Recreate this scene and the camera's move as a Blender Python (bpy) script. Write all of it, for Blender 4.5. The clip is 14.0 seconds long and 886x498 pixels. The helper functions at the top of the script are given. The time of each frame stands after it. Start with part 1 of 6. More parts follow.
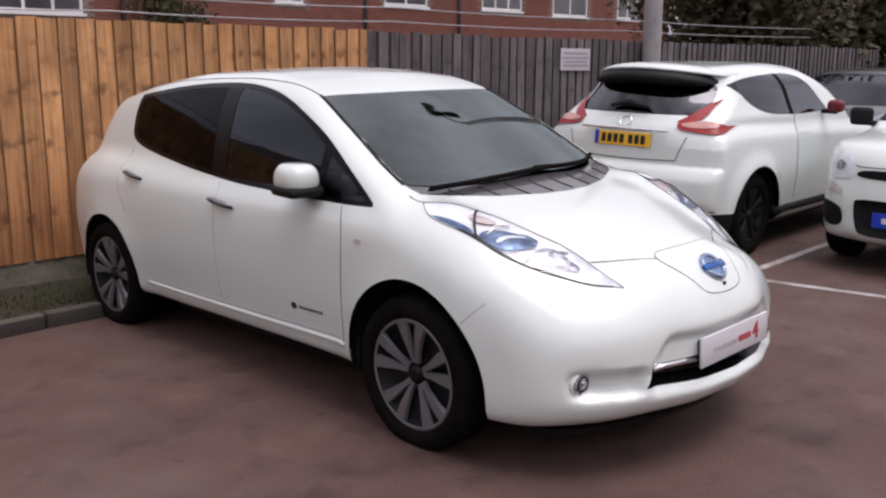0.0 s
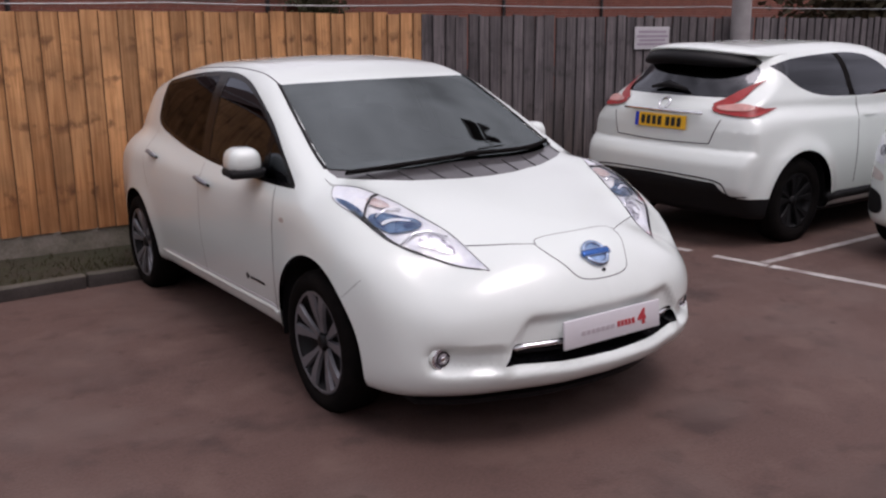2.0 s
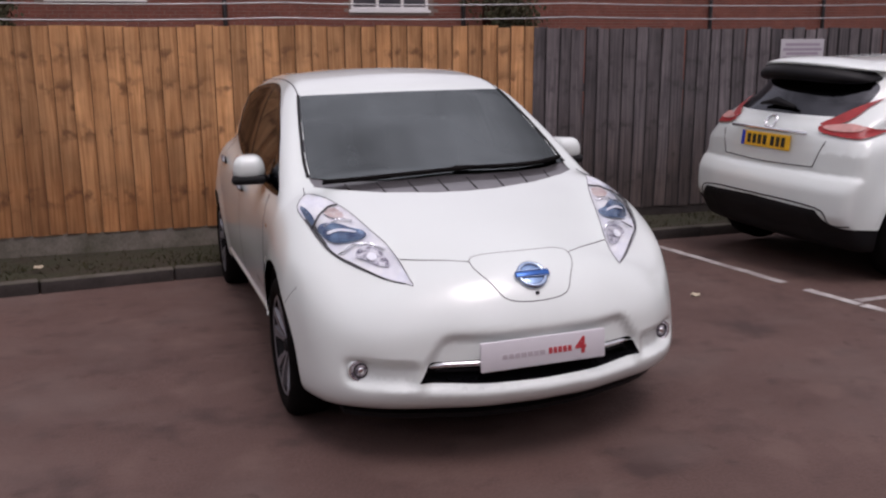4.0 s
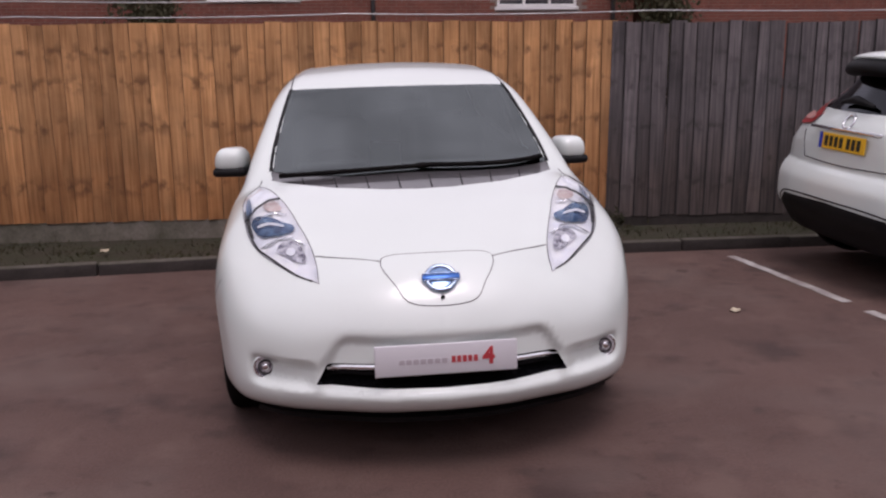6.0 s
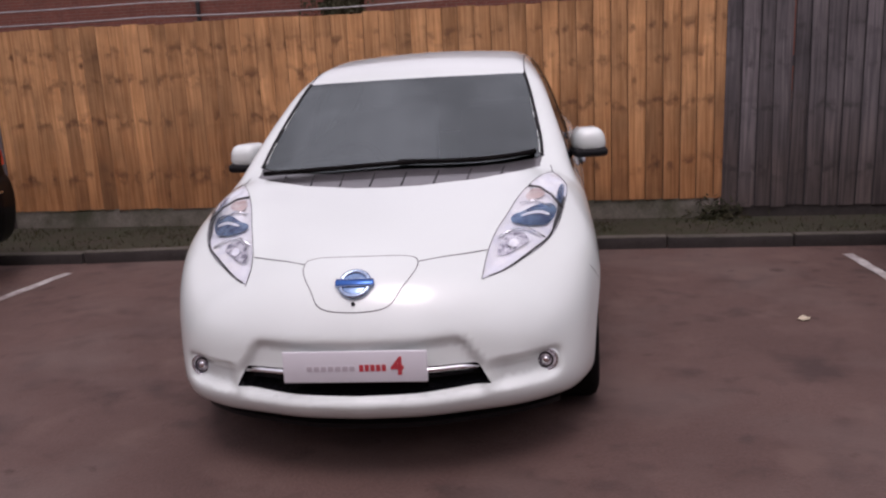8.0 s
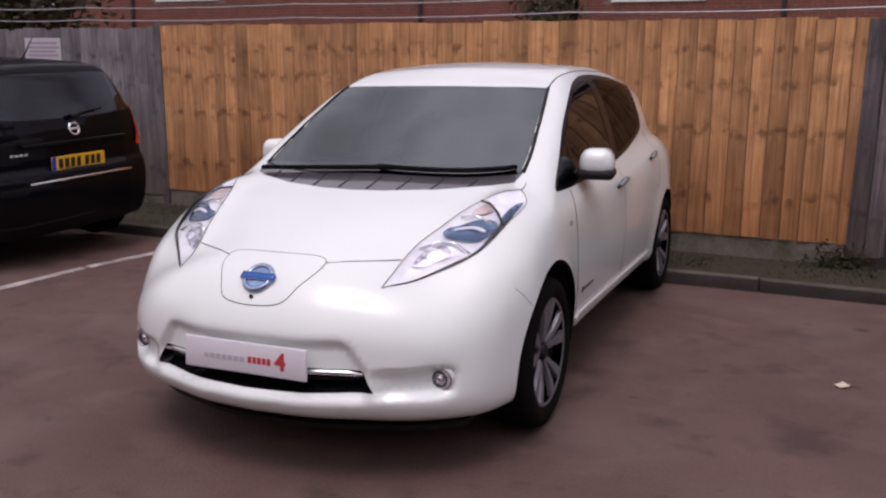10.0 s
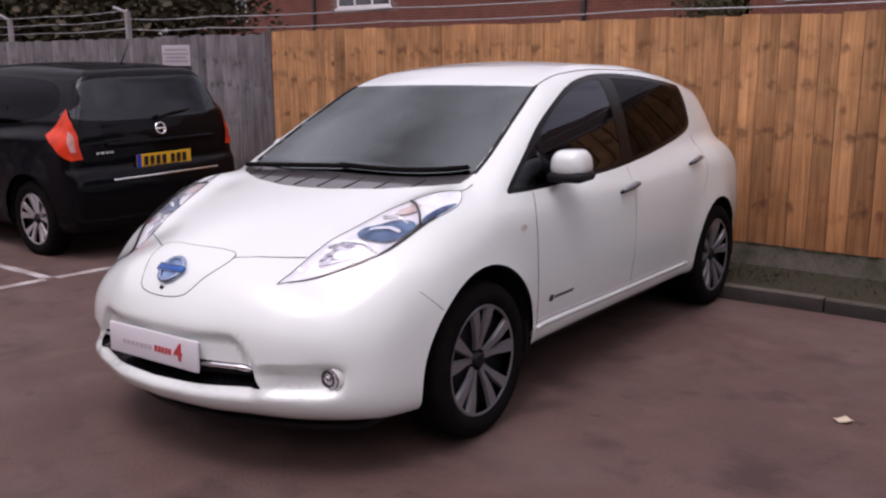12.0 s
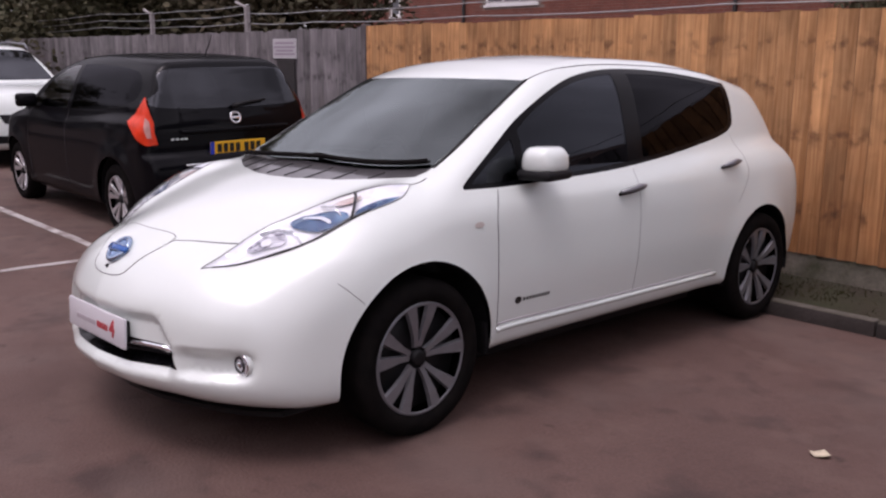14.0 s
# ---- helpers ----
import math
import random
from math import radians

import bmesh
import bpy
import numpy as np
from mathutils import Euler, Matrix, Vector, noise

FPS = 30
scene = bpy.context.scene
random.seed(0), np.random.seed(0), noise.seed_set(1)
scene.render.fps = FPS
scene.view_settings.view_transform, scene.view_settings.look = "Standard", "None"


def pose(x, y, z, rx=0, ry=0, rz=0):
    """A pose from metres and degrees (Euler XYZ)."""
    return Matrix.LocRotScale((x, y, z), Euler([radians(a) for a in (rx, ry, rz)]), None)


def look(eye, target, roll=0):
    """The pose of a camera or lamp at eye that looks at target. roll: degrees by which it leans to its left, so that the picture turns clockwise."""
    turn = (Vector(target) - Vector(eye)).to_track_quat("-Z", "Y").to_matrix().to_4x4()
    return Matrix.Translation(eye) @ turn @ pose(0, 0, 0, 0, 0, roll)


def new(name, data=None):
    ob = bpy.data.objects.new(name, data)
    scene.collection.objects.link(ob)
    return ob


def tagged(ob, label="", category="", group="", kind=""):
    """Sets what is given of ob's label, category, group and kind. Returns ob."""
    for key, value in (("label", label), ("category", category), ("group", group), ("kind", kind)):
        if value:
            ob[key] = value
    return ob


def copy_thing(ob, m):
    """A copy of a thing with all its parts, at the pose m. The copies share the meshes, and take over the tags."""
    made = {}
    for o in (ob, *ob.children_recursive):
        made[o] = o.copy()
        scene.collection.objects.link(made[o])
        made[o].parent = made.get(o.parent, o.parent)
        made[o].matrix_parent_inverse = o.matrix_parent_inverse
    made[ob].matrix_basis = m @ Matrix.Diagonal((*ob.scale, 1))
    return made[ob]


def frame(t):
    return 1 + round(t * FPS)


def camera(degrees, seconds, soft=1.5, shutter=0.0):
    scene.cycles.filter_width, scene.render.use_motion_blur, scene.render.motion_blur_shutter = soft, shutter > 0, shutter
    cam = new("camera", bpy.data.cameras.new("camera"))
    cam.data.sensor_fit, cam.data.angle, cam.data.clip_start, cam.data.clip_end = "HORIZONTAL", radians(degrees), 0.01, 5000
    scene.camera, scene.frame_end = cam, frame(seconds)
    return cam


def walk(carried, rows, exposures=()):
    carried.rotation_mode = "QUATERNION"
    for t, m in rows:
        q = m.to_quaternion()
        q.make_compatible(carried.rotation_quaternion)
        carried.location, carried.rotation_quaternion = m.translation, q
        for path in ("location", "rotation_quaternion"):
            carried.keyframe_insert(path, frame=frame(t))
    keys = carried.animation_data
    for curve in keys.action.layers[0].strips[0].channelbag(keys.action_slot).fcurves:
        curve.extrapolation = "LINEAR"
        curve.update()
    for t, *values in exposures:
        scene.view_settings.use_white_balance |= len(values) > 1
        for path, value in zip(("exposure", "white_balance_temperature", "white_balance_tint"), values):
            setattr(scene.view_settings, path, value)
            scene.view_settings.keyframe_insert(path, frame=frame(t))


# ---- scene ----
cam = camera(52.1, 14.0, soft=2.3)
PATH = [
    (0, (0.049, -0.153, 1.528), (1.392, 1.274, 1.126), 0.3),
    (0.5, (0.184, -0.39, 1.543), (1.458, 1.086, 1.096), 1.1),
    (1, (0.376, -0.577, 1.55), (1.595, 0.945, 1.104), 0.3),
    (1.5, (0.577, -0.785, 1.592), (1.712, 0.794, 1.125), -0.8),
    (2, (0.789, -1.055, 1.616), (1.823, 0.594, 1.157), -0.4),
    (2.5, (1.056, -1.163, 1.599), (1.976, 0.553, 1.141), -1.4),
    (3, (1.307, -1.291, 1.63), (2.119, 0.481, 1.181), -1.4),
    (3.5, (1.602, -1.49, 1.633), (2.285, 0.34, 1.201), -0.1),
    (4, (1.873, -1.533, 1.613), (2.451, 0.333, 1.183), -0.4),
    (4.2, (1.986, -1.526, 1.603), (2.515, 0.356, 1.18), -0.2),
    (6.3, (3.128, -1.603, 1.578), (3.248, 0.345, 1.14), -1.1),
    (6.5, (3.274, -1.595, 1.631), (3.344, 0.35, 1.167), -1.4),
    (7, (3.568, -1.606, 1.636), (3.504, 0.336, 1.161), -0.8),
    (7.5, (3.825, -1.487, 1.611), (3.626, 0.448, 1.145), -1.6),
    (8, (4.075, -1.41, 1.621), (3.753, 0.508, 1.155), -2.9),
    (8.5, (4.404, -1.381, 1.631), (3.953, 0.513, 1.172), -0.7),
    (10.8, (5.544, -0.725, 1.54), (4.575, 0.976, 1.131), 0.2),
    (11, (5.62, -0.664, 1.549), (4.622, 1.02, 1.139), 0.5),
    (11.5, (5.861, -0.515, 1.536), (4.756, 1.098, 1.116), -0.7),
    (12, (6.109, -0.361, 1.526), (4.909, 1.185, 1.114), -0.4),
    (12.5, (6.248, -0.147, 1.509), (4.967, 1.334, 1.102), -0.3),
    (13, (6.367, 0.02, 1.511), (5.01, 1.43, 1.099), 0.1),
    (13.5, (6.574, 0.187, 1.504), (5.153, 1.535, 1.1), 0.1),
    (14, (6.706, 0.303, 1.498), (5.24, 1.598, 1.082), 0.3),
]
walk(cam, [(t, look(eye, target, roll)) for t, eye, target, roll in PATH], [(0.0, 0.54, 6420, 22), (1.3, 0.50, 6450, 23), (2.1, 0.25, 6430, 24), (3.0, 0.20, 6430, 25), (7.0, 0.20, 6450, 29), (11.0, 0.35, 6450, 31), (14.0, 0.47, 6430, 30)])

# ---------------------------------------------------------------- sky and sun: a bright overcast day
world = bpy.data.worlds.new("sky")
scene.world = world
world.use_nodes = True
wn, wl = world.node_tree.nodes, world.node_tree.links
sky = wn.new("ShaderNodeTexSky")
sky.sky_type, sky.sun_disc = "NISHITA", False
sky.sun_elevation, sky.sun_rotation = radians(70), radians(172)
sky.air_density, sky.dust_density, sky.ozone_density = 1.0, 4.0, 1.0
pale = wn.new("ShaderNodeHueSaturation")
pale.inputs["Saturation"].default_value = 0.22
coords, cloud, ramp, mixed = wn.new("ShaderNodeTexCoord"), wn.new("ShaderNodeTexNoise"), wn.new("ShaderNodeMapRange"), wn.new("ShaderNodeMix")
cloud.inputs["Scale"].default_value, cloud.inputs["Detail"].default_value = 2.6, 6
ramp.inputs["From Min"].default_value, ramp.inputs["From Max"].default_value = 0.26, 0.74
ramp.inputs["To Min"].default_value, ramp.inputs["To Max"].default_value = 0.45, 2.0
mixed.data_type, mixed.blend_type = "RGBA", "MULTIPLY"
mixed.inputs["Factor"].default_value = 1.0
wl.new(coords.outputs["Generated"], cloud.inputs["Vector"])
wl.new(cloud.outputs["Fac"], ramp.inputs["Value"])
wl.new(sky.outputs["Color"], pale.inputs["Color"])
veil = wn.new("ShaderNodeMix")
veil.data_type = "RGBA"
veil.inputs["Factor"].default_value = 0.6
veil.inputs["B"].default_value = (3.6, 3.65, 3.7, 1)
wl.new(pale.outputs["Color"], veil.inputs["A"])
wl.new(veil.outputs["Result"], mixed.inputs["A"])
wl.new(ramp.outputs["Result"], mixed.inputs["B"])
# an overcast dome is about three times as bright overhead as at the horizon
split, dome, shaded = wn.new("ShaderNodeSeparateXYZ"), wn.new("ShaderNodeMapRange"), wn.new("ShaderNodeMix")
dome.inputs["To Min"].default_value, dome.inputs["To Max"].default_value = 0.84, 1.48
shaded.data_type, shaded.blend_type = "RGBA", "MULTIPLY"
shaded.inputs["Factor"].default_value = 1.0
wl.new(coords.outputs["Generated"], split.inputs["Vector"])
wl.new(split.outputs["Z"], dome.inputs["Value"])
wl.new(mixed.outputs["Result"], shaded.inputs["A"])
wl.new(dome.outputs["Result"], shaded.inputs["B"])
wl.new(shaded.outputs["Result"], wn["Background"].inputs["Color"])
wn["Background"].inputs["Strength"].default_value = 0.112
sun = new("sun", bpy.data.lights.new("sun", "SUN"))
sun.data.energy, sun.data.angle, sun.data.color = 0.65, radians(25), (1.0, 0.96, 0.9)
sun.matrix_world = look((0.8, -6.0, 17), (0, 0, 0))

# ---------------------------------------------------------------- materials
def material(name, colour, rough=0.5, metal=0.0, coat=0.0, vary=0.0, scale=8.0, second=None, grain=0.0, grain_scale=120.0, stretch=(1, 1, 1), rand=0.0, rough_vary=0.0, blotch=0.9, spec=0.5):
    """A surface with blotches of a second colour, fine relief and, per object, a little change of brightness."""
    m = bpy.data.materials.new(name)
    m.use_nodes = True
    n, l = m.node_tree.nodes, m.node_tree.links
    b = n["Principled BSDF"]
    b.inputs["Roughness"].default_value, b.inputs["Metallic"].default_value = rough, metal
    b.inputs["Coat Weight"].default_value, b.inputs["Coat Roughness"].default_value = coat, 0.04
    b.inputs["Specular IOR Level"].default_value = spec
    b.inputs["Base Color"].default_value = (*colour, 1)
    if not (vary or grain or rand):
        return m
    tc, mp = n.new("ShaderNodeTexCoord"), n.new("ShaderNodeMapping")
    mp.inputs["Scale"].default_value = stretch
    l.new(tc.outputs["Object"], mp.inputs["Vector"])
    vec = mp.outputs["Vector"]
    out = None
    if vary:
        tex = n.new("ShaderNodeTexNoise")
        tex.inputs["Scale"].default_value, tex.inputs["Detail"].default_value, tex.inputs["Roughness"].default_value = scale, 6, 0.62
        l.new(vec, tex.inputs["Vector"])
        r = n.new("ShaderNodeMapRange")
        r.inputs["From Min"].default_value, r.inputs["From Max"].default_value = 0.5 - 0.25 / blotch * 0.6, 0.5 + 0.25 / blotch * 0.6
        l.new(tex.outputs["Fac"], r.inputs["Value"])
        mix = n.new("ShaderNodeMix")
        mix.data_type = "RGBA"
        mix.inputs["A"].default_value = (*colour, 1)
        mix.inputs["B"].default_value = (*(second or [c * (1 - vary) for c in colour]), 1)
        l.new(r.outputs["Result"], mix.inputs["Factor"])
        out = mix.outputs["Result"]
        if rough_vary:
            rr = n.new("ShaderNodeMapRange")
            rr.inputs["To Min"].default_value, rr.inputs["To Max"].default_value = rough - rough_vary, rough + rough_vary
            l.new(tex.outputs["Fac"], rr.inputs["Value"])
            l.new(rr.outputs["Result"], b.inputs["Roughness"])
    if rand:
        info, rr, mul = n.new("ShaderNodeObjectInfo"), n.new("ShaderNodeMapRange"), n.new("ShaderNodeMix")
        mul.data_type, mul.blend_type = "RGBA", "MULTIPLY"
        mul.inputs["Factor"].default_value = 1.0
        rr.inputs["To Min"].default_value, rr.inputs["To Max"].default_value = 1 - rand, 1 + rand
        l.new(info.outputs["Random"], rr.inputs["Value"])
        l.new(rr.outputs["Result"], mul.inputs["B"])
        if out is None:
            mul.inputs["A"].default_value = (*colour, 1)
        else:
            l.new(out, mul.inputs["A"])
        out = mul.outputs["Result"]
    if grain:
        fine, bmp = n.new("ShaderNodeTexNoise"), n.new("ShaderNodeBump")
        fine.inputs["Scale"].default_value, fine.inputs["Detail"].default_value = grain_scale, 4
        l.new(vec, fine.inputs["Vector"])
        bmp.inputs["Strength"].default_value, bmp.inputs["Distance"].default_value = grain, 0.01
        l.new(fine.outputs["Fac"], bmp.inputs["Height"])
        l.new(bmp.outputs["Normal"], b.inputs["Normal"])
        if out is not None:
            mm, fr = n.new("ShaderNodeMix"), n.new("ShaderNodeMapRange")
            mm.data_type, mm.blend_type = "RGBA", "MULTIPLY"
            mm.inputs["Factor"].default_value = min(1.0, grain)
            fr.inputs["From Min"].default_value, fr.inputs["From Max"].default_value = 0.3, 0.7
            fr.inputs["To Min"].default_value, fr.inputs["To Max"].default_value = 0.6, 1.3
            l.new(fine.outputs["Fac"], fr.inputs["Value"])
            l.new(fr.outputs["Result"], mm.inputs["B"])
            l.new(out, mm.inputs["A"])
            out = mm.outputs["Result"]
    if out is not None:
        l.new(out, b.inputs["Base Color"])
    return m


def pane(name, tint, rough=0.02, ior=1.5, face=(1, 1, 1)):
    """Thin tinted glass: light passes straight through it, dimmed, and its face mirrors by Fresnel."""
    m = bpy.data.materials.new(name)
    m.use_nodes = True
    n, l = m.node_tree.nodes, m.node_tree.links
    n.remove(n["Principled BSDF"])
    clear, gloss, mix, fr = n.new("ShaderNodeBsdfTransparent"), n.new("ShaderNodeBsdfGlossy"), n.new("ShaderNodeMixShader"), n.new("ShaderNodeFresnel")
    clear.inputs["Color"].default_value = (*tint, 1)
    gloss.inputs["Color"].default_value = (*face, 1)
    gloss.inputs["Roughness"].default_value = rough
    fr.inputs["IOR"].default_value = ior
    l.new(fr.outputs["Fac"], mix.inputs["Fac"])
    l.new(clear.outputs["BSDF"], mix.inputs[1])
    l.new(gloss.outputs["BSDF"], mix.inputs[2])
    l.new(mix.outputs["Shader"], n["Material Output"].inputs["Surface"])
    return m


WHITE_PAINT = material("white_pearl_paint", (0.715, 0.775, 0.745), 0.32, coat=1.0, vary=0.02, scale=900, grain=0.015, grain_scale=700)
BLACK_PAINT = material("black_car_paint", (0.004, 0.004, 0.0055), 0.5, coat=0.3, vary=0.2, scale=2.0, spec=0.02)
SILVER_PAINT = material("grey_car_paint", (0.12, 0.125, 0.13), 0.35, metal=0.3, coat=1.0, vary=0.1, scale=3.0)
BLACK_PLASTIC = material("black_plastic", (0.009, 0.009, 0.010), 0.6, vary=0.3, scale=30, grain=0.15, grain_scale=400, spec=0.22)
GLOSS_BLACK = material("gloss_black_trim", (0.004, 0.004, 0.005), 0.22, vary=0.2, scale=10, spec=0.12)
SCUTTLE = material("scuttle_plastic", (0.075, 0.070, 0.074), 0.3, coat=1.0, vary=0.35, scale=14, spec=0.9)
GAP = material("panel_gap", (0.035, 0.034, 0.036), 0.9)
RUBBER = material("tyre_rubber", (0.004, 0.0037, 0.0038), 0.85, vary=0.5, scale=14, second=(0.009, 0.0075, 0.007), grain=0.25, grain_scale=160, spec=0.06)
MIRROR_RED = material("dark_red_mirror_cap", (0.16, 0.010, 0.016), 0.4, vary=0.2, scale=20)
RIM_DARK = material("dark_rim_paint", (0.007, 0.007, 0.008), 0.55, vary=0.2, scale=20, spec=0.25)
BRIGHT_ALLOY = material("bright_alloy", (0.70, 0.70, 0.72), 0.3, metal=0.8, vary=0.1, scale=25)
ALLOY = material("machined_alloy", (0.22, 0.222, 0.24), 0.34, metal=0.5, vary=0.12, scale=25, grain=0.05, grain_scale=300)
CHROME = material("chrome", (0.85, 0.86, 0.88), 0.09, metal=1.0, vary=0.03, scale=20)
LAMP_SILVER = material("lamp_reflector", (0.96, 0.97, 0.97), 0.25, metal=0.1, vary=0.2, scale=16, second=(0.84, 0.86, 0.92), grain=0.06, grain_scale=26, blotch=1.2)
LAMP_GREY = material("lamp_bowl", (0.16, 0.15, 0.20), 0.15, metal=0.4, vary=0.6, scale=38, second=(0.80, 0.80, 0.85), blotch=1.8)
LAMP_BLUE = material("blue_lamp_fin", (0.035, 0.075, 0.19), 0.16, metal=0.6, vary=0.5, scale=26, second=(0.20, 0.34, 0.52), grain=0.2, grain_scale=40, blotch=1.6)
BADGE_BLUE = material("blue_badge", (0.035, 0.13, 0.42), 0.12, metal=0.5, vary=0.15, scale=30)
BADGE_PALE = material("pale_blue_badge_field", (0.30, 0.45, 0.70), 0.12, metal=0.7, vary=0.3, scale=30)
BADGE_CHROME = material("blue_tinted_chrome", (0.42, 0.52, 0.68), 0.1, metal=1.0, vary=0.2, scale=40)
AMBER = material("indicator_amber", (0.66, 0.46, 0.42), 0.2, metal=0.3, vary=0.3, scale=30, second=(0.85, 0.78, 0.76))
CABIN = material("dark_cabin_cloth", (0.016, 0.016, 0.017), 0.85, vary=0.3, scale=20, grain=0.3, grain_scale=200)
DASH = material("dashboard_plastic", (0.035, 0.035, 0.036), 0.7, vary=0.2, scale=12, grain=0.2, grain_scale=250)
SCREEN = pane("windscreen_glass", (0.13, 0.145, 0.15), 0.03, 2.25, (0.90, 1.0, 1.0))
CLEAR = pane("clear_lamp_cover", (0.94, 0.95, 0.96))
TINT = pane("front_side_glass", (0.045, 0.05, 0.05), 0.02, 1.54, (0.68, 0.73, 0.82))
CAR_GLASS = pane("clear_side_glass", (0.50, 0.55, 0.55), 0.02, 1.5)
PRIVACY = pane("privacy_glass", (0.012, 0.010, 0.010), 0.03, 1.40, (0.35, 0.35, 0.38))
LAMP_PINK = material("pink_lamp_lens", (0.60, 0.30, 0.27), 0.3, vary=0.3, scale=20, coat=0.2)
REAR_GLASS = pane("dark_rear_glass", (0.03, 0.028, 0.03), 0.03, 1.7, (0.85, 0.88, 0.95))
PLATE_WHITE = material("white_plate", (0.64, 0.63, 0.66), 0.35, vary=0.05, scale=6)
PLATE_YELLOW = material("yellow_plate", (0.85, 0.48, 0.02), 0.4, vary=0.08, scale=9)
PLATE_BLUE = material("blue_plate_band", (0.01, 0.05, 0.5), 0.4, vary=0.1, scale=9)
INK_RED = material("red_print", (0.48, 0.045, 0.055), 0.45, vary=0.1, scale=30)
INK_GREY = material("grey_print", (0.46, 0.42, 0.45), 0.5, vary=0.1, scale=30)
INK_BLACK = material("black_print", (0.01, 0.01, 0.01), 0.5, vary=0.1, scale=30)
TAIL_RED = material("red_lamp_lens", (0.36, 0.030, 0.030), 0.35, spec=0.3, coat=0.1, vary=0.3, scale=14)
TAIL_ORANGE = material("orange_red_lamp_lens", (0.80, 0.05, 0.010), 0.35, spec=0.3, coat=0.1, vary=0.3, scale=14)
TAIL_CLEAR = material("pale_lamp_lens", (0.66, 0.60, 0.56), 0.15, coat=1.0, vary=0.2, scale=20)


def wood(name, light, dark, knot, damp=0.7):
    """Sawn fence wood: long grain, dark knots, boards of different tone."""
    m = bpy.data.materials.new(name)
    m.use_nodes = True
    n, l = m.node_tree.nodes, m.node_tree.links
    b = n["Principled BSDF"]
    b.inputs["Roughness"].default_value = 0.82
    tc, info, add = n.new("ShaderNodeTexCoord"), n.new("ShaderNodeObjectInfo"), n.new("ShaderNodeVectorMath")
    shift = n.new("ShaderNodeCombineXYZ")
    times = n.new("ShaderNodeMath")
    times.operation = "MULTIPLY"
    times.inputs[1].default_value = 37.0
    l.new(info.outputs["Random"], times.inputs[0])
    l.new(times.outputs["Value"], shift.inputs["X"])
    l.new(times.outputs["Value"], shift.inputs["Z"])
    l.new(tc.outputs["Object"], add.inputs[0])
    l.new(shift.outputs["Vector"], add.inputs[1])
    long = n.new("ShaderNodeMapping")
    long.inputs["Scale"].default_value = (26, 26, 1.1)
    l.new(add.outputs["Vector"], long.inputs["Vector"])
    grain = n.new("ShaderNodeTexNoise")
    grain.inputs["Scale"].default_value, grain.inputs["Detail"].default_value, grain.inputs["Distortion"].default_value = 1.6, 7, 0.6
    l.new(long.outputs["Vector"], grain.inputs["Vector"])
    blot = n.new("ShaderNodeTexNoise")
    blot.inputs["Scale"].default_value, blot.inputs["Detail"].default_value = 2.4, 4
    l.new(add.outputs["Vector"], blot.inputs["Vector"])
    squash = n.new("ShaderNodeMapping")
    squash.inputs["Scale"].default_value = (1.0, 1.0, 0.7)
    l.new(add.outputs["Vector"], squash.inputs["Vector"])
    vor = n.new("ShaderNodeTexVoronoi")
    vor.inputs["Scale"].default_value = 5.0
    l.new(squash.outputs["Vector"], vor.inputs["Vector"])
    kn = n.new("ShaderNodeMapRange")
    kn.inputs["From Min"].default_value, kn.inputs["From Max"].default_value = 0.03, 0.15
    vor.inputs["Randomness"].default_value = 1.0
    kn.inputs["To Min"].default_value, kn.inputs["To Max"].default_value = 1.0, 0.0
    l.new(vor.outputs["Distance"], kn.inputs["Value"])
    # fewer than half of the cells hold a knot, each of its own strength
    cell, some, held = n.new("ShaderNodeSeparateColor"), n.new("ShaderNodeMapRange"), n.new("ShaderNodeMath")
    some.inputs["From Min"].default_value, some.inputs["From Max"].default_value = 0.45, 0.85
    held.operation = "MULTIPLY"
    l.new(vor.outputs["Color"], cell.inputs["Color"])
    l.new(cell.outputs["Red"], some.inputs["Value"])
    l.new(kn.outputs["Result"], held.inputs[0])
    l.new(some.outputs["Result"], held.inputs[1])

    def mixed(fac, a, c, kind="MIX"):
        x = n.new("ShaderNodeMix")
        x.data_type, x.blend_type = "RGBA", kind
        for key, v in (("Factor", fac), ("A", a), ("B", c)):
            if isinstance(v, (tuple, float)):
                x.inputs[key].default_value = (*v, 1) if isinstance(v, tuple) else v
            else:
                l.new(v, x.inputs[key])
        return x.outputs["Result"]

    gr = n.new("ShaderNodeMapRange")
    gr.inputs["From Min"].default_value, gr.inputs["From Max"].default_value = 0.36, 0.64
    l.new(grain.outputs["Fac"], gr.inputs["Value"])
    colour = mixed(gr.outputs["Result"], light, dark)
    bl = n.new("ShaderNodeMapRange")
    bl.inputs["From Min"].default_value, bl.inputs["From Max"].default_value = 0.35, 0.7
    bl.inputs["To Min"].default_value, bl.inputs["To Max"].default_value = 1.2, 0.66
    l.new(blot.outputs["Fac"], bl.inputs["Value"])
    colour = mixed(1.0, colour, bl.outputs["Result"], "MULTIPLY")
    colour = mixed(held.outputs["Value"], colour, knot)
    # rust and damp marks along the lines of nails
    parts = n.new("ShaderNodeSeparateXYZ")
    l.new(tc.outputs["Object"], parts.inputs["Vector"])
    speck = n.new("ShaderNodeTexNoise")
    speck.inputs["Scale"].default_value, speck.inputs["Detail"].default_value = 9.0, 4
    l.new(add.outputs["Vector"], speck.inputs["Vector"])
    spot = n.new("ShaderNodeMapRange")
    spot.inputs["From Min"].default_value, spot.inputs["From Max"].default_value = 0.50, 0.64
    l.new(speck.outputs["Fac"], spot.inputs["Value"])
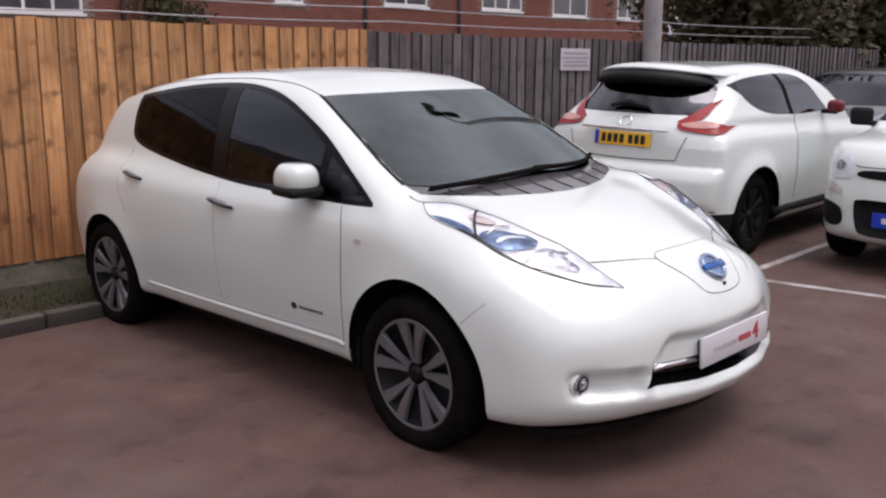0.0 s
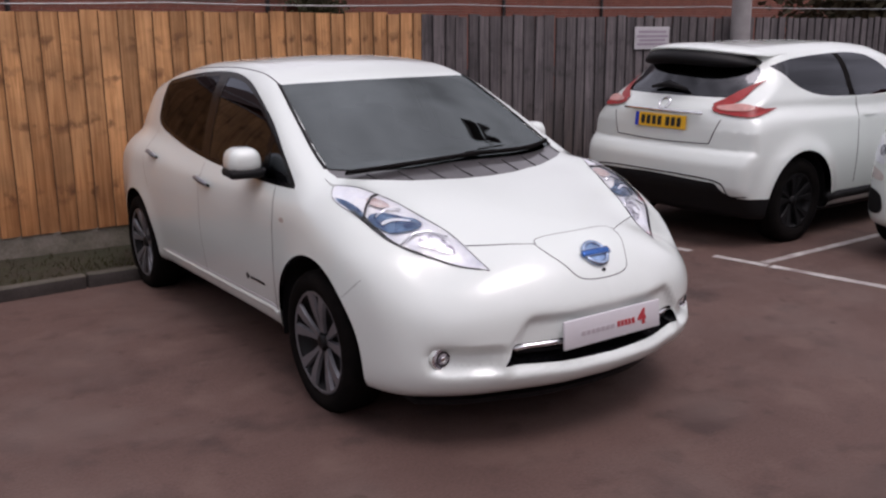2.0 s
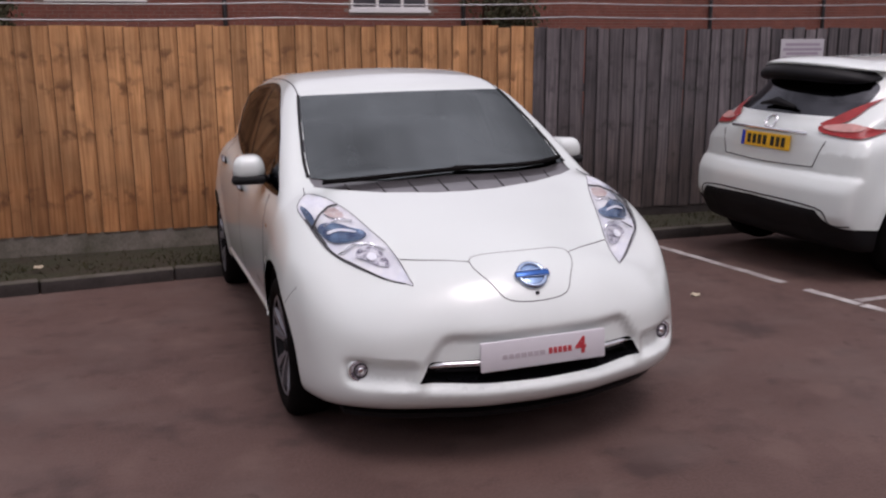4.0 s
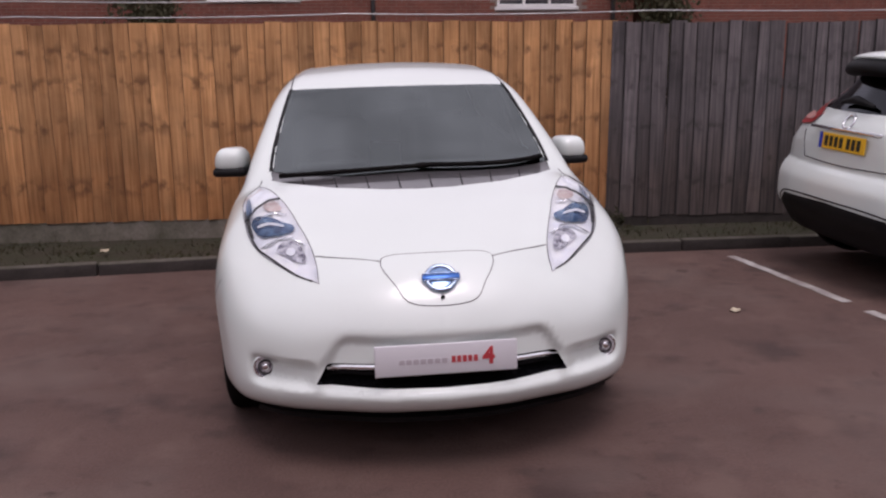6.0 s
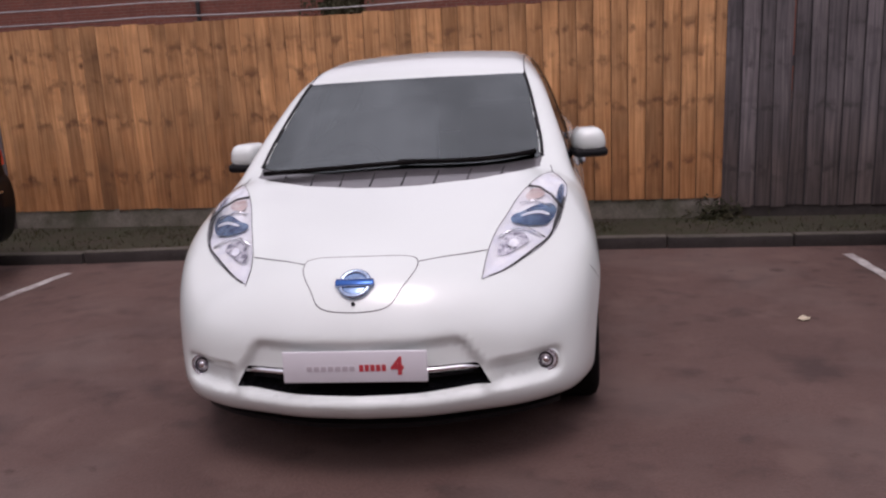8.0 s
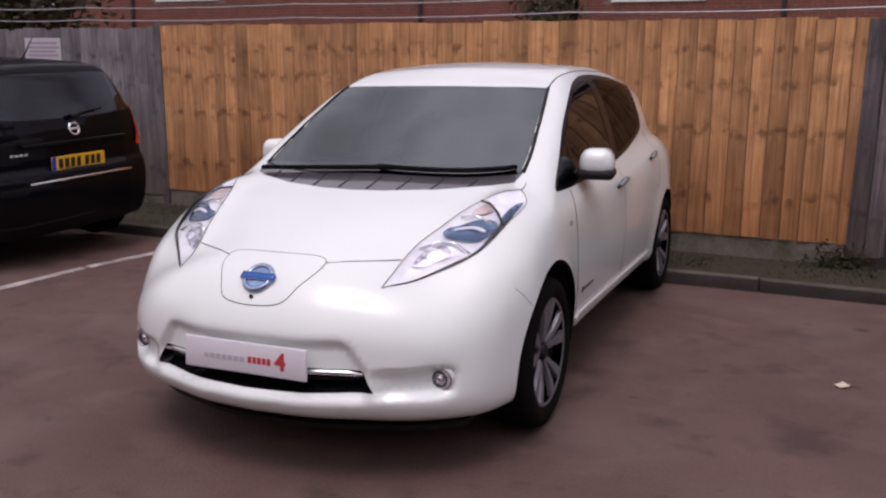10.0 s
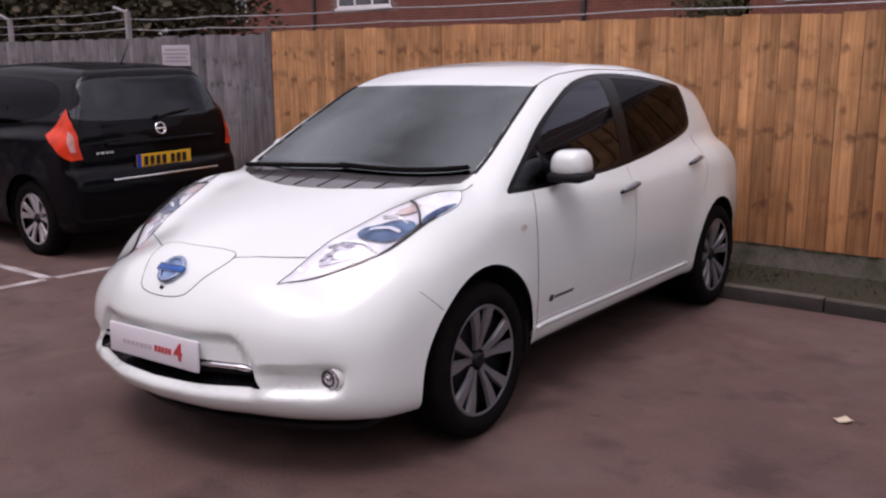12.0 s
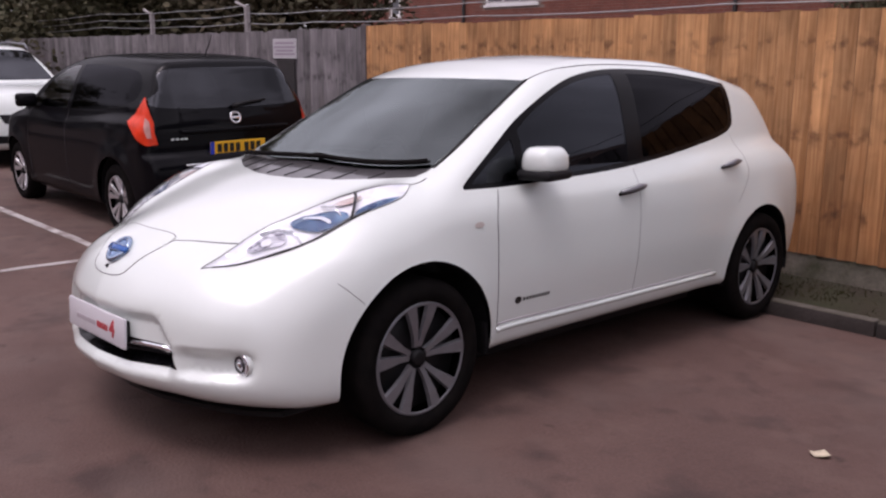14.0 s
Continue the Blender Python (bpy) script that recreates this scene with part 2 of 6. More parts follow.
    for height in (0.30, 0.81, 1.16, 1.42):
        off, away, band, both_of = n.new("ShaderNodeMath"), n.new("ShaderNodeMath"), n.new("ShaderNodeMapRange"), n.new("ShaderNodeMath")
        off.operation, away.operation, both_of.operation = "SUBTRACT", "ABSOLUTE", "MULTIPLY"
        off.inputs[1].default_value = height
        l.new(parts.outputs["Z"], off.inputs[0])
        l.new(off.outputs["Value"], away.inputs[0])
        band.inputs["From Min"].default_value, band.inputs["From Max"].default_value = 0.01, 0.11
        band.inputs["To Min"].default_value, band.inputs["To Max"].default_value = 0.75, 0.0
        l.new(away.outputs["Value"], band.inputs["Value"])
        l.new(band.outputs["Result"], both_of.inputs[0])
        l.new(spot.outputs["Result"], both_of.inputs[1])
        colour = mixed(both_of.outputs["Value"], colour, knot)
    # damp that has risen to a different, ragged height in each board
    rise, ragged, wet = n.new("ShaderNodeMath"), n.new("ShaderNodeMath"), n.new("ShaderNodeMapRange")
    rise.operation, ragged.operation = "MULTIPLY_ADD", "MULTIPLY_ADD"
    rise.inputs[1].default_value = 0.35
    l.new(info.outputs["Random"], rise.inputs[0])
    l.new(parts.outputs["Z"], rise.inputs[2])
    ragged.inputs[1].default_value = 1.1
    l.new(blot.outputs["Fac"], ragged.inputs[0])
    l.new(rise.outputs["Value"], ragged.inputs[2])
    wet.inputs["From Min"].default_value, wet.inputs["From Max"].default_value = 0.95, 1.65
    wet.inputs["To Min"].default_value, wet.inputs["To Max"].default_value = damp, 0.0
    l.new(ragged.outputs["Value"], wet.inputs["Value"])
    colour = mixed(wet.outputs["Result"], colour, (0.62, 0.50, 0.40), "MULTIPLY")
    tone = n.new("ShaderNodeMapRange")
    tone.inputs["To Min"].default_value, tone.inputs["To Max"].default_value = 0.70, 1.20
    l.new(info.outputs["Random"], tone.inputs["Value"])
    colour = mixed(1.0, colour, tone.outputs["Result"], "MULTIPLY")
    l.new(colour, b.inputs["Base Color"])
    bmp = n.new("ShaderNodeBump")
    bmp.inputs["Strength"].default_value, bmp.inputs["Distance"].default_value = 0.35, 0.004
    l.new(grain.outputs["Fac"], bmp.inputs["Height"])
    l.new(bmp.outputs["Normal"], b.inputs["Normal"])
    return m


def asphalt(name):
    """Old brown-grey tarmac: fine stone, faint patches, dark oil and damp spots."""
    m = material(name, (0.108, 0.061, 0.050), 0.82, vary=0.4, scale=0.9, second=(0.078, 0.042, 0.034), grain=0.5, grain_scale=75, rough_vary=0.08)
    n, l = m.node_tree.nodes, m.node_tree.links
    b = n["Principled BSDF"]
    was = b.inputs["Base Color"].links[0].from_socket
    tc = n.new("ShaderNodeTexCoord")
    for scale, lo, hi, dark in ((2.3, 0.56, 0.68, (0.040, 0.021, 0.018)), (5.0, 0.57, 0.71, (0.046, 0.025, 0.021)), (1.1, 0.50, 0.70, (0.122, 0.082, 0.070)), (3.4, 0.55, 0.70, (0.122, 0.074, 0.060)), (6.5, 0.66, 0.74, (0.034, 0.016, 0.013))):
        t, r, x = n.new("ShaderNodeTexNoise"), n.new("ShaderNodeMapRange"), n.new("ShaderNodeMix")
        t.inputs["Scale"].default_value, t.inputs["Detail"].default_value = scale, 5
        r.inputs["From Min"].default_value, r.inputs["From Max"].default_value, r.inputs["To Max"].default_value = lo, hi, 0.75
        x.data_type = "RGBA"
        x.inputs["B"].default_value = (*dark, 1)
        l.new(tc.outputs["Object"], t.inputs["Vector"])
        l.new(t.outputs["Fac"], r.inputs["Value"])
        l.new(r.outputs["Result"], x.inputs["Factor"])
        l.new(was, x.inputs["A"])
        was = x.outputs["Result"]
    l.new(was, b.inputs["Base Color"])
    return m


ASPHALT = asphalt("worn_asphalt")
FENCE_NEW = wood("new_fence_wood", (0.60, 0.315, 0.137), (0.395, 0.186, 0.070), (0.12, 0.052, 0.022))
# Edge colours hold the shadow lines between the boards, for new and old wood.
BOARD_EDGE = material("shaded_board_edge", (0.13, 0.068, 0.034), 0.9, vary=0.5, scale=4, second=(0.24, 0.125, 0.055))
OLD_EDGE = material("shaded_weathered_board_edge", (0.030, 0.026, 0.028), 0.9, vary=0.5, scale=4, second=(0.055, 0.048, 0.050))
FENCE_OLD = wood("weathered_fence_wood", (0.165, 0.142, 0.144), (0.082, 0.071, 0.075), (0.05, 0.043, 0.043))
FENCE_GREY = wood("grey_fence_wood", (0.235, 0.214, 0.218), (0.135, 0.123, 0.130), (0.06, 0.053, 0.055))
# Kerb sides: their shade is put into a darker concrete colour.
KERB_FACE = material("darkened_dirty_kerb_face", (0.045, 0.036, 0.033), 0.92, vary=0.5, scale=4.0, second=(0.025, 0.020, 0.017), grain=0.4, grain_scale=50, rand=0.15)
MOSSY = material("mossy_concrete", (0.210, 0.182, 0.155), 0.92, vary=0.6, scale=2.2, second=(0.060, 0.060, 0.036), grain=0.4, grain_scale=50, rand=0.15)
SOIL = material("verge_soil", (0.029, 0.021, 0.012), 0.95, vary=0.5, scale=3.5, second=(0.022, 0.025, 0.008), grain=0.6, grain_scale=35)
GRASS = material("short_grass", (0.032, 0.038, 0.011), 0.85, vary=0.5, scale=1.5, second=(0.044, 0.036, 0.016), spec=0.2)
LINE_PAINT = material("worn_line_paint", (0.52, 0.50, 0.48), 0.75, vary=0.6, scale=6.0, second=(0.22, 0.18, 0.17), grain=0.5, grain_scale=60, blotch=1.0)
BRICK = material("red_brick", (0.26, 0.093, 0.064), 0.88, vary=0.3, scale=3, second=(0.18, 0.066, 0.048), grain=0.25, grain_scale=40, rand=0.12)
MORTAR = material("mortar", (0.26, 0.20, 0.17), 0.92, vary=0.3, scale=4, grain=0.3, grain_scale=50)
ROOF_TILE = material("roof_tile", (0.11, 0.062, 0.05), 0.85, vary=0.4, scale=2, grain=0.3, grain_scale=30)
UPVC = material("white_window_frame", (0.78, 0.77, 0.76), 0.4, vary=0.06, scale=4)
HOUSE_GLASS = material("house_window_glass", (0.05, 0.055, 0.065), 0.06, vary=0.5, scale=0.8, second=(0.12, 0.12, 0.13), coat=1.0)
CURTAIN = material("net_curtain", (0.42, 0.41, 0.40), 0.9, vary=0.2, scale=5, stretch=(6, 6, 0.5))
BARK = material("bark", (0.075, 0.055, 0.042), 0.95, vary=0.5, scale=6, second=(0.035, 0.027, 0.02), grain=0.6, grain_scale=30, stretch=(3, 3, 0.6))
LEAF_DARK = material("dark_leaves", (0.046, 0.050, 0.026), 0.7, vary=0.5, scale=1.3, second=(0.075, 0.062, 0.034), spec=0.2)
LEAF_BROWN = material("browning_leaves", (0.090, 0.070, 0.043), 0.7, vary=0.5, scale=1.1, second=(0.05, 0.05, 0.028), spec=0.2)
WEED = material("dark_weed_leaves", (0.020, 0.024, 0.010), 0.8, vary=0.5, scale=9, second=(0.034, 0.028, 0.014), spec=0.2)
# Kerb tops: a lighter colour that holds the light on the upper face.
KERB_TOP = material("lit_worn_kerb_top", (0.090, 0.078, 0.066), 0.92, vary=0.5, scale=5.0, second=(0.060, 0.054, 0.040), grain=0.4, grain_scale=50, rand=0.15)
GALV = material("galvanised_wire", (0.50, 0.50, 0.50), 0.4, metal=0.9, vary=0.3, scale=15)
POST_GREY = material("grey_painted_post", (0.33, 0.31, 0.31), 0.6, vary=0.25, scale=4, second=(0.22, 0.20, 0.20))
SIGN_WHITE = material("white_sign_board", (0.55, 0.53, 0.55), 0.5, vary=0.12, scale=5)
SIGN_PRINT = material("faded_sign_print", (0.36, 0.30, 0.36), 0.6, vary=0.1, scale=20)
DRY_LEAF = material("dry_leaf", (0.60, 0.52, 0.38), 0.7, vary=0.3, scale=20)
GUTTER = material("dark_downpipe", (0.03, 0.025, 0.025), 0.6, vary=0.3, scale=6)
# ---------------------------------------------------------------- car shapes (numpy)
def spline(*pts):
    """A smooth curve through a few control points, flat-slope limited, clamped at its ends."""
    xs, ys = np.array(pts, float).T
    h, d = np.diff(xs), np.diff(ys) / np.diff(xs)
    m = np.zeros(len(xs))
    m[0], m[-1] = d[0], d[-1]
    for i in range(1, len(xs) - 1):
        if d[i - 1] * d[i] > 0:
            w1, w2 = 2 * h[i] + h[i - 1], h[i] + 2 * h[i - 1]
            m[i] = (w1 + w2) / (w1 / d[i - 1] + w2 / d[i])

    def value(x):
        x = np.clip(x, xs[0], xs[-1])
        i = np.clip(np.searchsorted(xs, x) - 1, 0, len(xs) - 2)
        t = (x - xs[i]) / h[i]
        return (ys[i] * (1 + 2 * t) * (1 - t) ** 2 + h[i] * m[i] * t * (1 - t) ** 2
                + ys[i + 1] * t * t * (3 - 2 * t) + h[i] * m[i + 1] * t * t * (t - 1))
    return value


def smax(p, q, k):
    h = np.maximum(k - np.abs(p - q), 0) / k
    return np.maximum(p, q) + h * h * k / 4


def smin(p, q, k):
    return -smax(-p, -q, k)


def bump(x, lo, hi, soft):
    """1 between lo and hi, fading to 0 over soft on both sides."""
    u = np.clip((x - lo) / soft + 0.5, 0, 1) * np.clip((hi - x) / soft + 0.5, 0, 1)
    return u * u * (3 - 2 * u)


def grad(F, p, e=0.004):
    g = np.empty_like(p)
    for i in range(3):
        d = np.zeros(3)
        d[i] = e
        g[:, i] = (F(*(p + d).T) - F(*(p - d).T)) / (2 * e)
    return g


def settle(F, p, steps=4, axis=None, far=0.03):
    """Moves points onto the surface F = 0, along its slope or along one axis."""
    for _ in range(steps):
        v = F(*p.T)
        if axis is None:
            g = grad(F, p)
            step = (v / np.maximum((g * g).sum(1), 0.15))[:, None] * g
        else:
            d = np.zeros(3)
            d[axis] = 0.004
            slope = (F(*(p + d).T) - v) / 0.004
            slope = np.where(np.abs(slope) < 0.2, np.where(slope < 0, -0.2, 0.2), slope)
            step = np.zeros_like(p)
            step[:, axis] = v / slope
        p = p - np.clip(step, -far, far)
    return p


def skin(F, lo, hi, step):
    """A quad mesh on F = 0 within a box: points and faces."""
    axes = [np.arange(l, h + step, step) for l, h in zip(lo, hi)]
    A, B, C = np.meshgrid(*axes, indexing="ij")
    V = F(A.ravel(), B.ravel(), C.ravel()).reshape(A.shape) < 0
    n = [s - 1 for s in V.shape]
    cell = np.zeros(n, int)
    for i in (0, 1):
        for j in (0, 1):
            for k in (0, 1):
                cell += V[i:n[0] + i, j:n[1] + j, k:n[2] + k]
    on = (cell > 0) & (cell < 8)
    index = np.full(n, -1)
    index[on] = np.arange(on.sum())
    ijk = np.argwhere(on)
    p = np.array([axes[d][ijk[:, d]] + step / 2 for d in range(3)]).T
    quads = []
    for ax in range(3):
        u, v = (ax + 1) % 3, (ax + 2) % 3
        first = np.take(V, range(V.shape[ax] - 1), ax)
        second = np.take(V, range(1, V.shape[ax]), ax)
        e = np.argwhere(first != second)
        e = e[(e[:, u] > 0) & (e[:, v] > 0) & (e[:, u] < n[u]) & (e[:, v] < n[v])]
        inner = first[tuple(e.T)]
        corners = []
        for du, dv in ((-1, -1), (0, -1), (0, 0), (-1, 0)):
            c = e.copy()
            c[:, u] += du
            c[:, v] += dv
            corners.append(index[tuple(c.T)])
        q = np.array(corners).T
        q[~inner] = q[~inner][:, ::-1]
        quads.append(q)
    faces = np.concatenate(quads)
    p = settle(F, p)
    for _ in range(3):
        total, count = np.zeros_like(p), np.zeros(len(p))
        for i in range(4):
            for j in (1, 3):
                np.add.at(total, faces[:, i], p[faces[:, (i + j) % 4]])
                np.add.at(count, faces[:, i], 1)
        p = settle(F, 0.5 * p + 0.5 * total / count[:, None], 2)
    return p, faces


def outline(pts, per=10, closed=True, sharp=()):
    """A smooth closed line through control points (Catmull-Rom); the points numbered in sharp stay corners."""
    pts = np.array(pts, float)
    n, out = len(pts), []
    for i in range(n if closed else n - 1):
        p1, p2 = pts[i], pts[(i + 1) % n]
        p0 = p1 + (p1 - p2) * 0.3 if i in sharp or (not closed and i == 0) else pts[i - 1]
        p3 = p2 + (p2 - p1) * 0.3 if (i + 1) % n in sharp or (not closed and i == n - 2) else pts[(i + 2) % n]
        for t in np.arange(per) / per:
            out.append(0.5 * (2 * p1 + (p2 - p0) * t + (2 * p0 - 5 * p1 + 4 * p2 - p3) * t * t + (3 * p1 - p0 - 3 * p2 + p3) * t ** 3))
    if not closed:
        out.append(pts[-1])
    return np.array(out)


def within(q, line):
    hit = np.zeros(len(q), bool)
    for (x0, y0), (x1, y1) in zip(line, np.roll(line, -1, 0)):
        if y0 != y1:
            cross = ((y0 > q[:, 1]) != (y1 > q[:, 1])) & (q[:, 0] < (x1 - x0) * (q[:, 1] - y0) / (y1 - y0) + x0)
            hit ^= cross
    return hit


def nearest(q, line):
    best, place = np.full(len(q), 9e9), q.copy()
    for s, e in zip(line, np.roll(line, -1, 0)):
        d = e - s
        t = np.clip(((q - s) @ d) / max(d @ d, 1e-12), 0, 1)
        c = s + t[:, None] * d
        r = ((q - c) ** 2).sum(1)
        near = r < best
        best[near], place[near] = r[near], c[near]
    return place


class Shell:
    """A car's skin, split along outlines into panels. Axes: 0 back from the nose, 1 across, 2 up."""

    def __init__(self, F, lo, hi, step):
        self.F = F
        self.p, self.f = skin(F, lo, hi, step)
        self.panel = np.zeros(len(self.f), int)
        self.names = ["body"]
        self.fixed = np.zeros(len(self.p), bool)

    def split(self, name, axis, line, where=None, over=("body",)):
        """The faces whose middle, seen along axis, lies within line become a panel; the seam is drawn onto line."""
        keep = [i for i in range(3) if i != axis]
        mid = self.p[self.f].mean(1)
        ins = within(mid[:, keep], line) & np.isin(self.panel, [self.names.index(o) for o in over])
        if where is not None:
            ins &= where(*mid.T)
        a, b = np.zeros(len(self.p), bool), np.zeros(len(self.p), bool)
        a[self.f[ins].ravel()] = True
        b[self.f[~ins].ravel()] = True
        seam = np.flatnonzero(a & b & ~self.fixed)
        q = self.p[seam]
        q[:, keep] = nearest(q[:, keep], line)
        q = settle(self.F, q, 4, axis)
        ok = np.abs(q - self.p[seam]).max(1) < 0.06
        self.p[seam[ok]] = q[ok]
        self.fixed[seam[ok]] = True
        if name not in self.names:
            self.names.append(name)
        self.panel[ins] = self.names.index(name)

    def line_on(self, axis, line, start, lift=0.0):
        """3D points of an outline laid on the skin; start: a first value along axis for every point."""
        q = np.empty((len(line), 3))
        keep = [i for i in range(3) if i != axis]
        q[:, keep] = line
        q[:, axis] = start
        q = settle(self.F, q, 12, axis, 0.08)
        g = grad(self.F, q)
        return q + lift * g / np.linalg.norm(g, axis=1)[:, None]

    def take(self, name, push=0.0):
        """The points, faces and normals of one panel, pushed out by some metres."""
        f = self.f[self.panel == self.names.index(name)]
        used, inv = np.unique(f.ravel(), return_inverse=True)
        p = self.p[used]
        g = grad(self.F, p)
        g /= np.linalg.norm(g, axis=1)[:, None]
        return p + push * g, inv.reshape(-1, 4), g
# the white hatchback's form
HB_TOP = spline((-0.1, 0.40), (0.0, 0.56), (0.03, 0.63), (0.075, 0.69), (0.14, 0.745), (0.22, 0.795), (0.36, 0.855), (0.6, 0.93), (0.9, 1.0), (1.15, 1.05), (1.6, 1.06), (2.4, 1.07), (3.4, 1.13), (4.0, 1.10), (4.5, 0.95))
HB_CROWN = spline((0.0, 0.40), (0.3, 0.42), (0.55, 0.22), (0.8, 0.10), (1.2, 0.07), (4.5, 0.05))
HB_NOSE = spline((0.0, 0.0), (0.2, 0.018), (0.4, 0.08), (0.55, 0.138), (0.67, 0.217), (0.76, 0.310), (0.83, 0.415), (0.88, 0.525), (1.0, 0.8))
HB_LEAN = spline((0.10, 0.13), (0.2, 0.06), (0.28, 0.01), (0.34, 0.0), (0.45, 0.008), (0.58, 0.02), (0.75, 0.06), (1.0, 0.2))
HB_PLAN = spline((0.3, 0.87), (0.75, 0.885), (1.1, 0.882), (1.7, 0.872), (2.4, 0.876), (3.2, 0.885), (3.7, 0.882), (4.05, 0.85), (4.45, 0.76))
HB_SIDE = spline((0.15, -0.11), (0.24, -0.045), (0.3, -0.028), (0.36, -0.02), (0.6, 0.0), (0.75, -0.004), (0.88, -0.02), (0.98, -0.055), (1.1, -0.13))
HB_GLASS = spline((0.9, 0.9), (1.06, 1.03), (1.3, 1.165), (1.6, 1.325), (1.88, 1.455), (2.1, 1.510), (2.5, 1.542), (2.9, 1.538), (3.4, 1.488), (3.75, 1.425), (3.95, 1.375), (4.05, 1.29), (4.25, 1.0), (4.40, 0.6))
HB_WAIST = spline((0.9, 0.825), (0.98, 0.802), (1.1, 0.768), (1.25, 0.715), (1.38, 0.655), (1.48, 0.58), (1.6, 0.45))
HB_TAPER = spline((1.0, 0.0), (2.6, 0.0), (3.3, -0.018), (3.8, -0.062), (4.3, -0.15))
HB_TAIL = spline((0.2, 4.30), (0.4, 4.40), (0.65, 4.42), (0.85, 4.39), (1.0, 4.30), (1.15, 4.20), (1.35, 4.04), (1.5, 3.92))
HB_FLOOR = spline((0.0, 0.236), (0.25, 0.221), (0.5, 0.212), (1.0, 0.215), (1.4, 0.258), (3.2, 0.262), (4.0, 0.30), (4.45, 0.36))

HB_LAMP = spline((0.25, 0.46), (0.4, 0.53), (0.6, 0.62), (0.85, 0.685), (1.05, 0.71))


def hatchback(a, b, z):
    s = np.abs(b)
    arch = np.exp(-((np.hypot(a - 0.965, z - 0.32) - 0.36) / 0.10) ** 2) + 0.8 * np.exp(-((np.hypot(a - 3.655, z - 0.32) - 0.36) / 0.10) ** 2)
    side = s - HB_PLAN(a) - HB_SIDE(z) - 0.018 * arch
    bulge = 0.032 * bump(a, 0.42, 0.99, 0.22) * np.exp(-((s - HB_LAMP(a)) / 0.10) ** 2)
    top = (z - HB_TOP(a) + HB_CROWN(a) * s * s - bulge) * 0.92
    # the plate's niche, the air intake and the scoops out to the fog lamps
    niche = 0.026 * bump(z, 0.345, 0.548, 0.05) * bump(s, -1, 0.455 - 0.65 * np.maximum(z - 0.43, 0), 0.06)
    scoop = 0.036 * bump(z, 0.352, 0.44, 0.045) * bump(s, 0.49, 0.71, 0.08)
    pocket = 0.022 * np.exp(-((s - 0.675) / 0.055) ** 2 - ((z - 0.402) / 0.05) ** 2)
    nose = (HB_NOSE(s) + HB_LEAN(z) - a) * 0.9 + niche + scoop + pocket
    tail = a - HB_TAIL(z) + 0.22 * s * s
    body = smax(smax(side, top, 0.16), HB_FLOOR(a) - z, 0.06)
    body = smax(smax(body, nose, 0.12), tail, 0.12)
    pane = (z - HB_GLASS(a - 0.10 * s * s) + 0.10 * s * s) * 0.9
    house = smax(smax(s - HB_WAIST(z) - HB_TAPER(a), pane, 0.07), smax(0.7 - z, 0.9 - a, 0.02), 0.03)
    house = smax(house, tail, 0.10)
    return smin(body, house, 0.035)

# ---------------------------------------------------------------- building helpers
def mesh_of(name, verts, faces, mat, smooth=True, normals=None):
    me = bpy.data.meshes.new(name)
    me.from_pydata([tuple(map(float, v)) for v in verts], [], [tuple(int(i) for i in f) for f in faces])
    me.materials.append(mat)
    if smooth:
        me.shade_smooth()
    if normals is not None:
        me.normals_split_custom_set_from_vertices([tuple(map(float, v)) for v in normals])
    return me


def part(name, data, mat=None, parent=None, label=""):
    """Links a bmesh or a mesh as one object under a thing or a part."""
    if isinstance(data, bmesh.types.BMesh):
        me = bpy.data.meshes.new(name)
        data.to_mesh(me)
        data.free()
        me.materials.append(mat)
        data = me
    ob = new(name, data)
    if parent is not None:
        ob.parent = parent
    if label:
        ob["label"] = label
    return ob


def thing(name, m, label, category, group="", kind=""):
    e = new(name)
    e.empty_display_size = 0.2
    e.matrix_world = m
    return tagged(e, label, category, group, kind)


def box(x0, x1, y0, y1, z0, z1, bevel=0.0, segments=2):
    bm = bmesh.new()
    bmesh.ops.create_cube(bm, size=1)
    for v in bm.verts:
        v.co = Vector(((x0, x1)[v.co.x > 0], (y0, y1)[v.co.y > 0], (z0, z1)[v.co.z > 0]))
    if bevel:
        bmesh.ops.bevel(bm, geom=bm.edges[:], offset=bevel, segments=segments, affect="EDGES", profile=0.5)
        if segments > 1:
            for f in bm.faces:
                f.smooth = True
    return bm


def lathe(profile, turns=48, axis=0):
    """A ring of (radius, offset) profile points turned about the x axis."""
    v, f, n = [], [], len(profile)
    for i in range(turns):
        c, s = math.cos(2 * math.pi * i / turns), math.sin(2 * math.pi * i / turns)
        v += [(o, r * c, r * s) for r, o in profile]
    for i in range(turns):
        j = (i + 1) % turns
        for k in range(n - 1):
            f.append((i * n + k, i * n + k + 1, j * n + k + 1, j * n + k))
    return v, f


